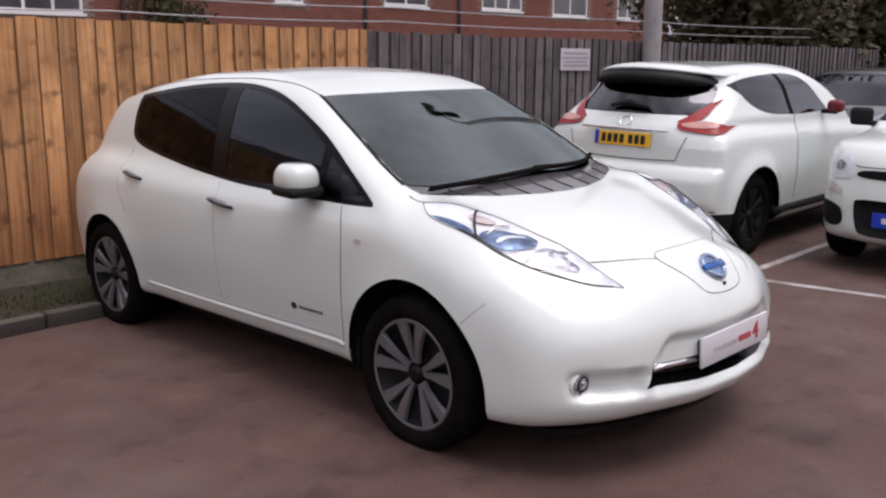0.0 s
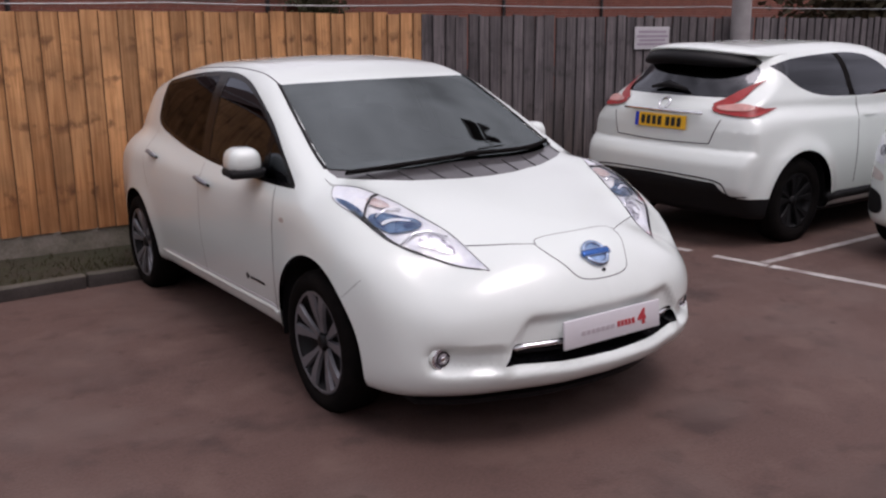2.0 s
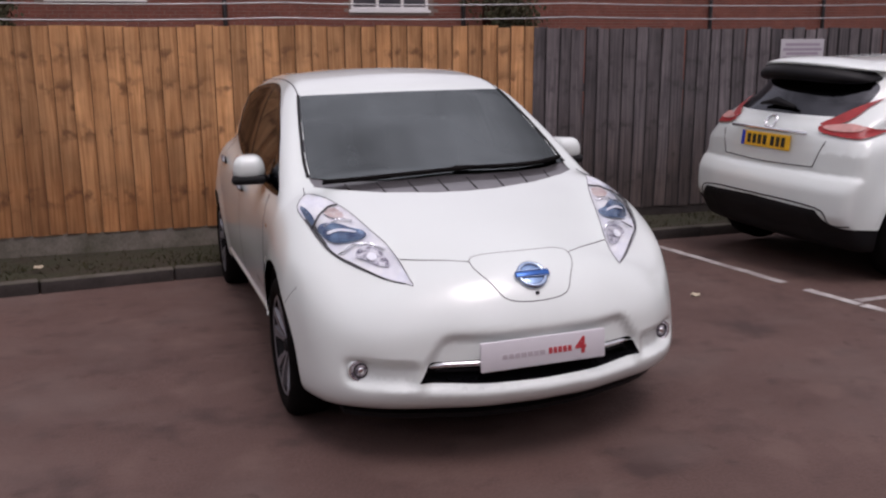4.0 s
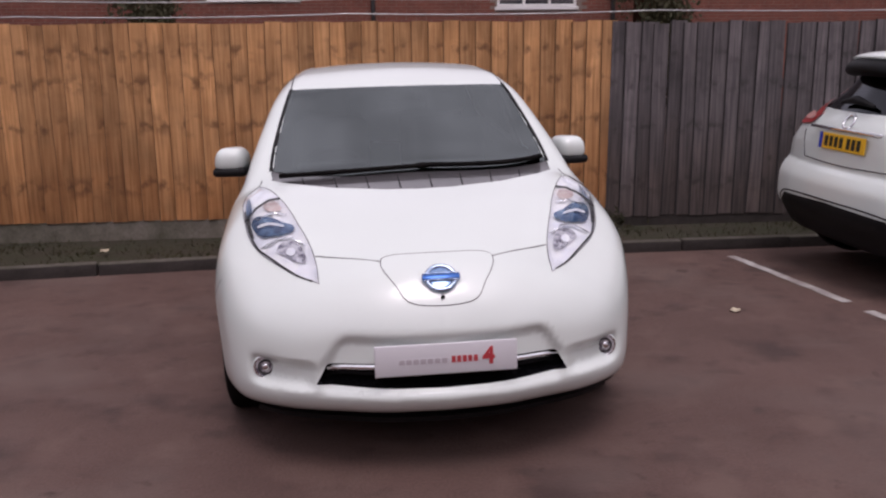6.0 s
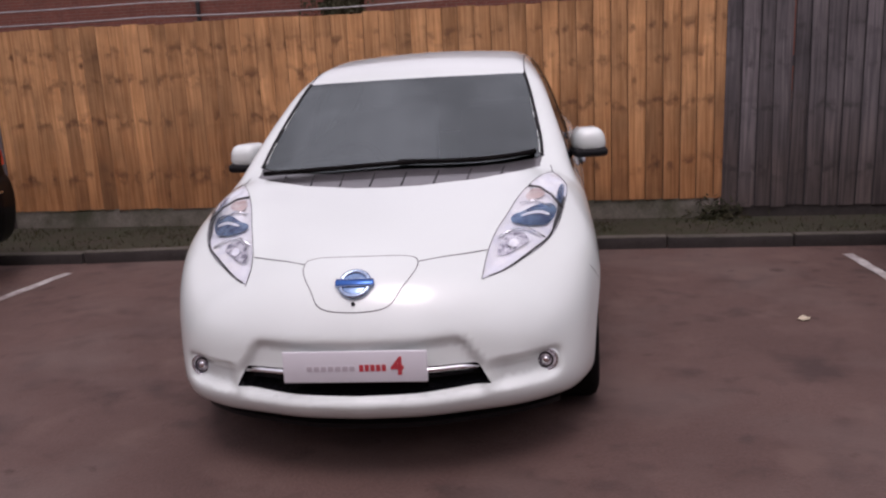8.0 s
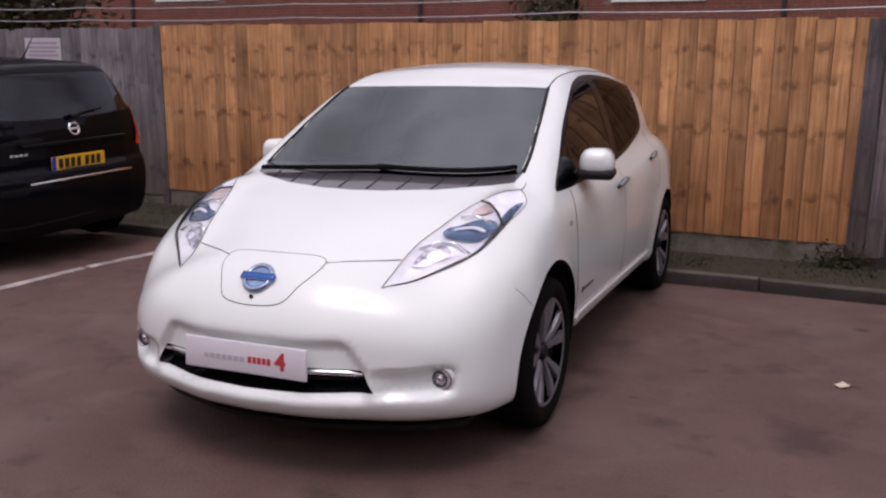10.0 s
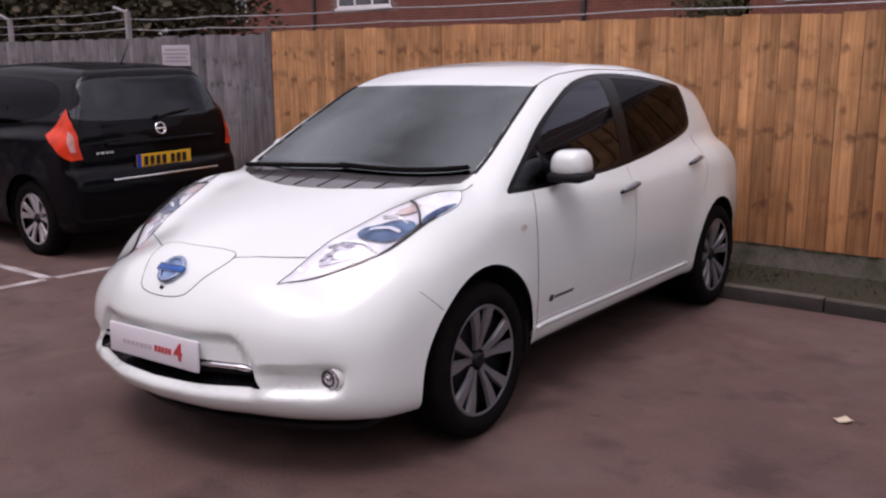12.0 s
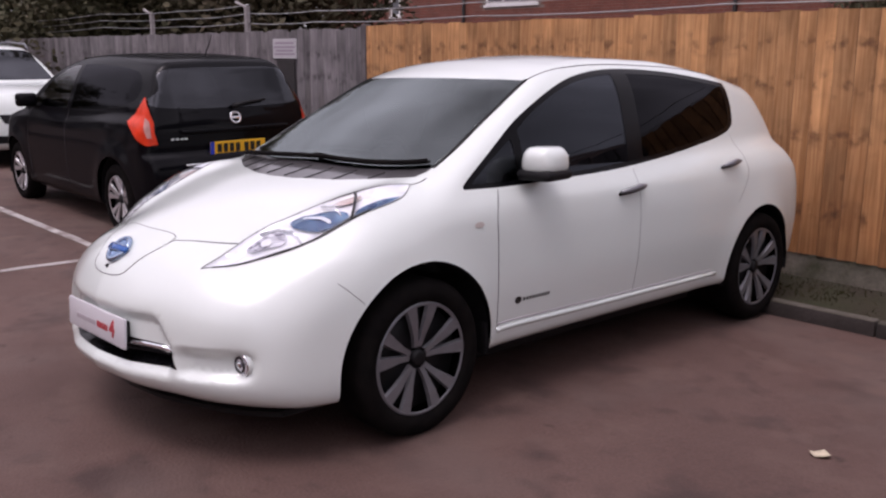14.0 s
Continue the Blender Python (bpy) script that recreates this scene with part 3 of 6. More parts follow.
def tube(points, radius, sides=6, closed=False):
    """Points and faces of a round strand along a line; radius: one number or one a point."""
    pts = [Vector(p) for p in points]
    n = len(pts)
    rad = radius if hasattr(radius, "__len__") else [radius] * n
    v, f = [], []
    up = Vector((0.13, 0.37, 0.92))
    for i, p in enumerate(pts):
        a = pts[(i - 1) % n] if closed or i else p
        b = pts[(i + 1) % n] if closed or i < n - 1 else p
        d = (b - a).normalized() if (b - a).length > 1e-9 else Vector((1, 0, 0))
        s = d.cross(up)
        s = s.normalized() if s.length > 1e-4 else d.orthogonal().normalized()
        t = s.cross(d)
        for k in range(sides):
            q = 2 * math.pi * k / sides
            v.append(p + (s * math.cos(q) + t * math.sin(q)) * rad[i])
    for i in range(n if closed else n - 1):
        j = (i + 1) % n
        for k in range(sides):
            m = (k + 1) % sides
            f.append((i * sides + k, i * sides + m, j * sides + m, j * sides + k))
    if not closed:
        f += [tuple(range(sides))[::-1], tuple(range((n - 1) * sides, n * sides))]
    return v, f


def words(name, text, size, mat, parent, m, label="", bold=0.0, spread=1.0):
    """Raised lettering in the built-in font, centred on the pose m."""
    cu = bpy.data.curves.new(name, "FONT")
    cu.body, cu.size, cu.align_x, cu.align_y, cu.extrude, cu.offset, cu.space_character = text, size, "CENTER", "CENTER", 0.0012, bold, spread
    cu.materials.append(mat)
    ob = new(name, cu)
    ob.parent = parent
    ob.matrix_local = m
    if label:
        ob["label"] = label
    return ob


def panel(shell, name, title, mat, parent, label="", push=0.0):
    p, f, g = shell.take(name, push)
    if not len(f):
        return None
    return part(title, mesh_of(title, p[:, [1, 0, 2]], f[:, ::-1], mat, True, g[:, [1, 0, 2]]), None, parent, label)


def strand(shell, title, axis, line, start, radius, mat, parent, label="", lift=0.0, closed=False):
    q = shell.line_on(axis, line, start, lift)
    v, f = tube(q[:, [1, 0, 2]], radius, 5, closed)
    return part(title, mesh_of(title, v, f, mat), None, parent, label)


def both(line):
    """The mirror image of an outline of (along, across) pairs."""
    return np.array([(a, -b) for a, b in line])


def wheel(parent, x, y, side, radius=0.322, width=0.205, rim=0.218, spokes=5, face=ALLOY, split=True):
    """A tyre and a spoked rim; side: +1 or -1, the way its face looks along x."""
    w = width / 2
    tyre = part("wheel", mesh_of("tyre", *lathe([(rim, -w * 0.8), (rim + 0.012, -w * 0.95), (radius - 0.045, -w), (radius - 0.012, -w * 0.86), (radius, -w * 0.6),
                                                (radius, w * 0.6), (radius - 0.012, w * 0.86), (radius - 0.045, w), (rim + 0.012, w * 0.95), (rim, w * 0.8)]), RUBBER), None, parent, "black rubber tyre on a spoked alloy rim")
    tyre.location = (x, y, radius)
    o = side * w
    barrel = part("rim", mesh_of("rim", *lathe([(rim, -w * 0.8), (rim - 0.012, -w * 0.7), (rim - 0.02, o * 0.45), (0.10, o * 0.36), (0.0, o * 0.36)][::side]), RIM_DARK), None, tyre, "dark painted rim")
    lip = part("rim_edge", mesh_of("rim_edge", *lathe([(rim + 0.004, o * 0.83), (rim - 0.004, o * 0.9), (rim - 0.012, o * 0.84)]), face), None, tyre, "machined rim edge")
    kinds = [(-0.13, 0.010, 0.030), (0.13, 0.010, 0.030)] if split else [(0.0, 0.028, 0.034)]
    for k in range(spokes):
        for lean, w0, w1 in kinds:
            ang = 2 * math.pi * k / spokes + 0.3
            bm = bmesh.new()
            rows = []
            for r, hw, out, turn in ((0.045, w0 * 1.3, 0.62, lean * 0.9), (0.10, w0 * 1.5, 0.72, lean), (0.16, w1 * 0.78, 0.82, lean * 1.12), (rim - 0.008, w1, 0.86, lean * 1.22)):
                c = ang + turn * 1.6
                d, t = (math.cos(c), math.sin(c)), (-math.sin(c), math.cos(c))
                rows.append([bm.verts.new((o * out - side * dz, r * d[0] + e * t[0], r * d[1] + e * t[1])) for e, dz in ((-hw, 0.016), (-hw * 0.8, 0), (hw * 0.8, 0), (hw, 0.016))])
            for p, q in zip(rows, rows[1:]):
                for i in range(3):
                    bm.faces.new((p[i], p[i + 1], q[i + 1], q[i]))
            bmesh.ops.recalc_face_normals(bm, faces=bm.faces)
            part("spoke", bm, face, tyre)
    part("hub_cap", mesh_of("hub_cap", *lathe([(0.0, o * 0.76), (0.024, o * 0.755), (0.031, o * 0.72), (0.036, o * 0.45)]), RIM_DARK), None, tyre, "dark hub cap")
    return tyre

# ---------------------------------------------------------------- the white electric hatchback
HATCH_POSE = pose(3.215, 2.47, -0.012, -0.85, -0.8, math.degrees(math.atan2(0.08, 2.7))) @ pose(0, -0.955, 0)
hatch = thing("electric_hatchback", HATCH_POSE, "white five-door electric hatchback with tinted windows parked nose out", "car")
shell = Shell(hatchback, (-0.1, -1.0, 0.1), (4.6, 1.0, 1.66), 0.02)

ARCHES = ((0.967, 0.322, 0.396), (3.65, 0.32, 0.378))
WINDOWS = outline([(1.23, 0.968), (1.44, 1.105), (1.68, 1.25), (2.0, 1.385), (2.28, 1.448), (2.6, 1.468), (3.05, 1.45), (3.57, 1.395), (3.555, 1.24), (3.44, 1.125), (2.9, 1.042), (2.36, 0.99), (1.91, 0.972), (1.5, 0.963)], 8, sharp=(0, 7))
PANE_QUARTER = outline([(1.30, 0.985), (1.45, 1.08), (1.60, 1.165), (1.60, 0.985)], 6, sharp=(0, 1, 2, 3))
PANE_FRONT = outline([(1.65, 0.99), (1.65, 1.20), (1.85, 1.303), (2.1, 1.39), (2.3, 1.428), (2.48, 1.442), (2.41, 1.015), (2.0, 0.995)], 6, sharp=(0, 1, 5, 6))
PANE_REAR = outline([(2.54, 1.028), (2.61, 1.443), (3.0, 1.43), (3.525, 1.376), (3.51, 1.245), (3.41, 1.145), (2.9, 1.065)], 6, sharp=(0, 1, 3))
DOOR_FRONT = outline([(1.44, 0.96), (1.40, 0.80), (1.40, 0.40), (1.42, 0.34), (2.40, 0.335), (2.42, 0.6), (2.43, 0.99), (1.91, 0.972)], 8, sharp=(0, 3, 4, 6))
DOOR_REAR = outline([(2.43, 0.99), (2.42, 0.6), (2.40, 0.335), (3.10, 0.335), (3.18, 0.42), (3.23, 0.57), (3.36, 0.72), (3.50, 0.90), (3.50, 1.13), (3.44, 1.125), (2.9, 1.042)], 8, sharp=(0, 2, 8, 9))
LAMP = outline([(0.25, 0.452), (0.40, 0.468), (0.60, 0.530), (0.80, 0.597), (1.05, 0.712), (0.93, 0.772), (0.69, 0.752), (0.53, 0.697), (0.39, 0.578)], 10, sharp=(0, 4))
BONNET_HALF = [(0.30, 0.0), (0.30, 0.12), (0.26, 0.217), (0.40, 0.468), (0.50, 0.497), (0.60, 0.530), (0.80, 0.597), (1.05, 0.712), (1.15, 0.70), (1.04, 0.575), (0.935, 0.38), (0.86, 0.15), (0.845, 0.0)]
BONNET = np.array(BONNET_HALF + [(a, -b) for a, b in BONNET_HALF[-2:0:-1]])
SCREEN_HALF = [(1.052, 0.0), (1.065, 0.30), (1.12, 0.50), (1.205, 0.655), (1.34, 0.648), (1.48, 0.628), (1.68, 0.602), (1.87, 0.572), (1.805, 0.3), (1.782, 0.0)]
SCREEN_LINE = outline(SCREEN_HALF + [(a, -b) for a, b in SCREEN_HALF[-2:0:-1]], 6, sharp=(3, 7, 11, 15))
COWL_HALF = [(0.845, 0.0), (0.86, 0.15), (0.935, 0.38), (1.04, 0.575), (1.11, 0.655), (1.19, 0.665), (1.45, 0.645), (1.70, 0.595), (1.70, 0.0)]
COWL = np.array(COWL_HALF + [(a, -b) for a, b in COWL_HALF[-2:0:-1]])
LID = outline([(0.217, 0.786), (0.175, 0.812), (0.0, 0.818), (-0.175, 0.812), (-0.217, 0.786), (-0.17, 0.727), (-0.12, 0.671), (0.0, 0.658), (0.12, 0.671), (0.17, 0.727)], 10)
INTAKE = outline([(0.480, 0.368), (0.435, 0.447), (0.2, 0.454), (0.0, 0.456), (-0.2, 0.454), (-0.435, 0.447), (-0.480, 0.368), (-0.24, 0.360), (0.0, 0.358), (0.24, 0.360)], 6, sharp=(0, 1, 5, 6))

right_side, left_side = (lambda a, b, z: b < -0.3), (lambda a, b, z: b > 0.3)
for ca, cz, cr in ARCHES:
    ring = np.array([(ca + cr * math.cos(q), cz + cr * math.sin(q)) for q in np.arange(0, 2 * math.pi, 0.06)])
    shell.split("arch", 1, ring, lambda a, b, z: np.abs(b) > 0.45)
shell.split("intake", 0, INTAKE, lambda a, b, z: a < 0.4)
shell.split("lid", 0, LID, lambda a, b, z: a < 0.5)
for s, nm in ((1, "left"), (-1, "right")):
    side_of = left_side if s > 0 else right_side
    shell.split("lamp_" + nm, 2, LAMP if s > 0 else both(LAMP), lambda a, b, z: z > 0.6)
    shell.split("trim_" + nm, 1, WINDOWS, side_of)
    shell.split("quarter_" + nm, 1, PANE_QUARTER, side_of, ("trim_" + nm,))
    shell.split("front_" + nm, 1, PANE_FRONT, side_of, ("trim_" + nm,))
    shell.split("rear_" + nm, 1, PANE_REAR, side_of, ("trim_" + nm,))
    shell.split("door_front_" + nm, 1, DOOR_FRONT, side_of)
    shell.split("door_rear_" + nm, 1, DOOR_REAR, side_of)
shell.split("bonnet", 2, BONNET, lambda a, b, z: z > 0.6)
shell.split("screen", 2, SCREEN_LINE, lambda a, b, z: z > 0.9)
shell.split("cowl", 2, COWL, lambda a, b, z: z > 0.9)

panel(shell, "body", "body", WHITE_PAINT, hatch, "glossy white body shell")
panel(shell, "bonnet", "bonnet", WHITE_PAINT, hatch, "white bonnet")
panel(shell, "lid", "charge_port_lid", WHITE_PAINT, hatch, "white charge port lid", 0.001)
panel(shell, "screen", "windscreen", SCREEN, hatch, "tinted windscreen")
panel(shell, "cowl", "scuttle_panel", SCUTTLE, hatch, "black scuttle panel below the windscreen", -0.004)
doors = {}
for nm in ("left", "right"):
    df = panel(shell, "door_front_" + nm, "front_door", WHITE_PAINT, hatch, "white front door")
    dr = panel(shell, "door_rear_" + nm, "rear_door", WHITE_PAINT, hatch, "white rear door")
    doors[nm] = (df, dr)
    panel(shell, "trim_" + nm, "window_surround", GLOSS_BLACK, hatch, "gloss black window surround", -0.002)
    panel(shell, "quarter_" + nm, "quarter_window", TINT, hatch, "small dark quarter window", -0.004)
    panel(shell, "front_" + nm, "front_window", TINT, hatch, "dark front side window", -0.004)
    panel(shell, "rear_" + nm, "rear_window", PRIVACY, hatch, "dark privacy glass rear window", -0.004)


def dish(shell, name, title, mat, parent, axis, line, depth, slope, label=""):
    """A panel sunk below the skin like a bowl: flush at its outline, deeper inside."""
    p, f, g = shell.take(name)
    keep = [i for i in range(3) if i != axis]
    d = np.linalg.norm(p[:, keep] - nearest(p[:, keep], line), axis=1)
    p = p - g * np.minimum(depth, d * slope)[:, None]
    return part(title, mesh_of(title, p[:, [1, 0, 2]], f[:, ::-1], mat), None, parent, label)


def patch(shell, title, mat, parent, axis, line, start, push, label="", rings=5, thick=0.0):
    """A smooth-edged piece of an outline's shape laid along the skin, pushed out by some metres."""
    line = np.array(line)
    mid = line.mean(0)
    rows = [mid + (line - mid) * k / rings for k in range(1, rings + 1)]
    flat = np.concatenate([[mid]] + rows)
    q = shell.line_on(axis, flat, start, push)[:, [1, 0, 2]]
    n = len(line)
    f = [(0, 1 + i, 1 + (i + 1) % n) for i in range(n)]
    for k in range(rings - 1):
        f += [(1 + k * n + i, 1 + (k + 1) * n + i, 1 + (k + 1) * n + (i + 1) % n, 1 + k * n + (i + 1) % n) for i in range(n)]
    me = mesh_of(title, q, f, mat)
    bm = bmesh.new()
    bm.from_mesh(me)
    bmesh.ops.recalc_face_normals(bm, faces=bm.faces)
    bm.normal_update()
    g = grad(shell.F, q[:1][:, [1, 0, 2]])[0]
    bm.faces.ensure_lookup_table()
    if bm.faces[0].normal.dot(Vector((g[1], g[0], g[2]))) < 0:
        bmesh.ops.reverse_faces(bm, faces=bm.faces)
    bm.to_mesh(me)
    bm.free()
    return part(title, me, None, parent, label)


def at_skin(shell, axis, uv, start):
    """The pose of a badge on the skin: its z axis looks out, its x axis runs level."""
    q = shell.line_on(axis, np.array([uv]), start)
    g = grad(shell.F, q)[0][[1, 0, 2]]
    n = Vector(g).normalized()
    x = Vector((0, 0, 1)).cross(n).normalized()
    y = n.cross(x)
    m = Matrix((x, y, n)).transposed().to_4x4()
    m.translation = Vector(q[0][[1, 0, 2]])
    return m


def placed(ob, m):
    ob.matrix_local = m
    return ob


def disc(name, radius, height, mat, parent, m, label="", turns=32, dome=0.0):
    """A round boss along the z axis of m, flat or domed."""
    prof = [(radius, 0), (radius, height * 0.8), (radius * 0.96, height), (radius * 0.6, height + dome * 0.6), (radius * 0.25, height + dome * 0.95), (0, height + dome)]
    v, f = lathe(prof, turns)
    return placed(part(name, mesh_of(name, [(y, z, x) for x, y, z in v], f, mat), None, parent, label), m)


def ring(name, radius, thick, mat, parent, m, label="", turns=36):
    pts = [(radius * math.cos(2 * math.pi * i / turns), radius * math.sin(2 * math.pi * i / turns), thick * 0.6) for i in range(turns)]
    v, f = tube(pts, thick, 8, True)
    return placed(part(name, mesh_of(name, v, f, mat), None, parent, label), m)


def wheel_well(parent, s, y, z, r, x0, x1, floor):
    """A dark half drum over a wheel, closed towards the middle of the car."""
    q0 = math.asin(max(-1.0, min(1.0, (floor - z) / r)))
    v, f, n = [], [], 24
    for i in range(n + 1):
        q = q0 + (math.pi - 2 * q0) * i / n
        v += [(s * x1, y + r * math.cos(q), z + r * math.sin(q)), (s * x0, y + r * math.cos(q), z + r * math.sin(q))]
    f = [(2 * i, 2 * i + 1, 2 * i + 3, 2 * i + 2) for i in range(n)]
    f.append(tuple(2 * i + 1 for i in range(n + 1)))
    return part("wheel_well", mesh_of("wheel_well", v, f, BLACK_PLASTIC, False), None, parent, "black wheel well liner")


# paint-work seams
strand(shell, "bonnet_gap", 2, np.array([(0.26, 0.217), (0.31, 0.30), (0.36, 0.385), (0.40, 0.462)]), 0.8, 0.0022, GAP, hatch)
strand(shell, "bonnet_gap", 2, np.array([(0.26, -0.217), (0.31, -0.30), (0.36, -0.385), (0.40, -0.462)]), 0.8, 0.0022, GAP, hatch)
strand(shell, "lid_gap", 0, LID, 0.15, 0.0020, GAP, hatch, closed=True)
disc("badge", 0.056, 0.008, BADGE_PALE, hatch, at_skin(shell, 0, (0.0, 0.742), 0.15), "blue and chrome round badge", dome=0.004)
mb = at_skin(shell, 0, (0.0, 0.742), 0.15)
ring("badge_ring", 0.054, 0.0105, BADGE_CHROME, hatch, mb, "blue-tinted chrome badge ring")
placed(part("badge_bar", box(-0.072, 0.072, -0.013, 0.013, 0.004, 0.020, 0.005), BADGE_BLUE, hatch, "blue badge bar"), mb)
for k in (-1, 1):
    placed(part("badge_bar_edge", box(-0.070, 0.070, k * 0.0150 - 0.0018, k * 0.0150 + 0.0018, 0.004, 0.019, 0.001, 1), BADGE_CHROME, hatch, "chrome bar edge"), mb)
disc("camera_dot", 0.0075, 0.008, BLACK_PLASTIC, hatch, at_skin(shell, 0, (0.0, 0.684), 0.1), "small black parking camera")

dish(shell, "intake", "air_intake", GLOSS_BLACK, hatch, 0, INTAKE, 0.05, 2.5, "black lower air intake")
for s in (1, -1):
    strand(shell, "intake_trim", 0, np.array([(s * 0.10, 0.439), (s * 0.22, 0.438), (s * 0.30, 0.437), (s * 0.38, 0.435), (s * 0.435, 0.430)]), 0.1, 0.013, CHROME, hatch, "chrome strip in the air intake", -0.004)
    strand(shell, "intake_slat", 0, np.array([(s * 0.0, 0.41), (s * 0.2, 0.41), (s * 0.3, 0.41), (s * 0.42, 0.41)]), 0.1, 0.006, BLACK_PLASTIC, hatch, "black slat", -0.02)
# the dealer's plate, leaning a little, standing proud of the niche
plate = part("plate", box(-0.264, 0.264, -0.006, 0.006, -0.058, 0.058, 0.004), PLATE_WHITE, hatch, "white dealer plate with red and grey print")
placed(plate, pose(0.0, 0.030, 0.470, -3, 0, 0))
placed(part("plate_holder", box(-0.235, 0.235, 0.0065, 0.03, -0.04, 0.045, 0.004), BLACK_PLASTIC, plate, "black plate holder"), Matrix())
words("plate_digit", "4", 0.088, INK_RED, plate, pose(0.157, -0.0075, 0.0, 90, 0, 0), "red digit", 0.003)
for i in range(7):
    placed(part("print_bar", box(-0.010, 0.010, -0.001, 0.001, -0.009, 0.009), INK_GREY, plate), pose(-0.165 + 0.0262 * i, -0.0068, -0.006))
for i in range(5):
    placed(part("print_bar", box(-0.0075, 0.0075, -0.001, 0.001, -0.012, 0.012), INK_RED, plate), pose(0.026 + 0.0205 * i, -0.0068, -0.004))

for s, nm in ((1, "left"), (-1, "right")):
    lamp_line = LAMP if s > 0 else both(LAMP)
    flip = lambda pts: np.array([(a, s * b) for a, b in pts])
    bowl = dish(shell, "lamp_" + nm, "headlamp", LAMP_SILVER, hatch, 2, lamp_line, 0.022, 0.8, "clear headlamp with silver and blue inside")
    cover = panel(shell, "lamp_" + nm, "lamp_cover", CLEAR, bowl, "clear lamp cover", 0.003)
    cover.visible_shadow = False
    strand(shell, "lamp_gap", 2, lamp_line, 0.85, 0.0014, GAP, bowl, "", 0.002, True)
    patch(shell, "blue_fin", LAMP_BLUE, bowl, 2, outline(flip([(0.555, 0.60), (0.575, 0.553), (0.62, 0.553), (0.645, 0.60), (0.685, 0.645), (0.725, 0.715), (0.70, 0.735), (0.63, 0.712), (0.585, 0.672)]), 5), 0.85, -0.012, "dark blue reflecting lamp fin")
    patch(shell, "lamp_bridge", LAMP_SILVER, bowl, 2, outline(flip([(0.603, 0.595), (0.617, 0.597), (0.655, 0.665), (0.66, 0.70), (0.648, 0.70), (0.638, 0.66)]), 5), 0.85, -0.008, "bright bar across the blue fin")
    patch(shell, "blue_fin", LAMP_BLUE, bowl, 2, outline(flip([(0.745, 0.752), (0.755, 0.735), (0.82, 0.737), (0.90, 0.748), (0.965, 0.764), (0.90, 0.7685), (0.83, 0.767)]), 5), 0.9, -0.006, "dark blue reflecting lamp fin")
    patch(shell, "lamp_shade", GAP, bowl, 2, outline(flip([(0.60, 0.715), (0.68, 0.732), (0.735, 0.738), (0.735, 0.752), (0.70, 0.752), (0.64, 0.736)]), 5), 0.85, -0.005, "dark lamp inset")
    patch(shell, "low_beam", LAMP_GREY, bowl, 2, outline(flip([(0.40, 0.505), (0.45, 0.512), (0.50, 0.545), (0.515, 0.60), (0.49, 0.625), (0.455, 0.588), (0.415, 0.545)]), 5), 0.8, -0.014, "dark streaked low beam reflector")
    patch(shell, "beam_lens", LAMP_SILVER, bowl, 2, outline(flip([(0.445, 0.545), (0.465, 0.55), (0.475, 0.572), (0.462, 0.584), (0.442, 0.565)]), 5), 0.8, -0.008, "bright beam lens")
    patch(shell, "indicator", AMBER, bowl, 2, outline(flip([(0.735, 0.61), (0.79, 0.606), (0.835, 0.632), (0.825, 0.675), (0.775, 0.685), (0.735, 0.655)]), 5), 0.9, -0.012, "pale amber indicator")
    strand(shell, "lamp_divider", 2, flip([(0.84, 0.614), (0.81, 0.66), (0.765, 0.71), (0.715, 0.755)]), 0.92, 0.0055, GAP, bowl, "dark bar across the headlamp", 0.001)
    strand(shell, "lamp_bezel", 2, outline(flip([(0.28, 0.478), (0.39, 0.573), (0.46, 0.635), (0.53, 0.692), (0.61, 0.725), (0.69, 0.746), (0.80, 0.762)]), 4, False), 0.8, 0.0045, INK_BLACK, bowl, "black lower lamp edge", -0.001)
    for tube_line in ([(0.47, 0.50), (0.52, 0.56), (0.54, 0.62), (0.535, 0.685)], [(0.70, 0.58), (0.715, 0.64), (0.70, 0.71)]):
        strand(shell, "lamp_rib", 2, flip(tube_line), 0.85, 0.006, CHROME, bowl, "bright rib", -0.010)
    # fog lamp
    ahead = Vector((s * 0.06, -1, -0.02)).normalized()
    across = Vector((0, 0, 1)).cross(ahead).normalized()
    mf = Matrix((across, ahead.cross(across), ahead)).transposed().to_4x4()
    mf.translation = at_skin(shell, 0, (s * 0.672, 0.402), 0.3).translation + ahead * 0.012
    fog = disc("fog_lamp", 0.041, 0.004, LAMP_GREY, hatch, mf, "round fog lamp with a chrome rim", dome=0.006)
    v, f = lathe([(0.047, -0.07), (0.052, -0.02), (0.051, 0.0), (0.046, 0.002)], 32)
    placed(part("fog_housing", mesh_of("fog_housing", [(y, z, x) for x, y, z in v], f, WHITE_PAINT), None, fog, "white round lamp housing"), Matrix())
    ring("fog_ring", 0.043, 0.005, CHROME, fog, Matrix(), "chrome rim")
    ring("fog_ring", 0.027, 0.004, GAP, fog, pose(0, 0, 0.006), "dark inner ring")
    disc("fog_bulb", 0.014, 0.006, CHROME, fog, pose(0, 0, 0.008), "bright lamp centre", 16, 0.004)
    # seams of the doors, bumper and roof
    strand(shell, "door_gap", 1, outline([(1.445, 0.955), (1.405, 0.86), (1.398, 0.75), (1.398, 0.42), (1.415, 0.345)], 6, False), s * 0.86, 0.0020, GAP, hatch)
    strand(shell, "door_gap", 1, outline([(2.43, 0.985), (2.425, 0.8), (2.415, 0.6), (2.40, 0.36)], 6, False), s * 0.86, 0.0009, GAP, hatch)
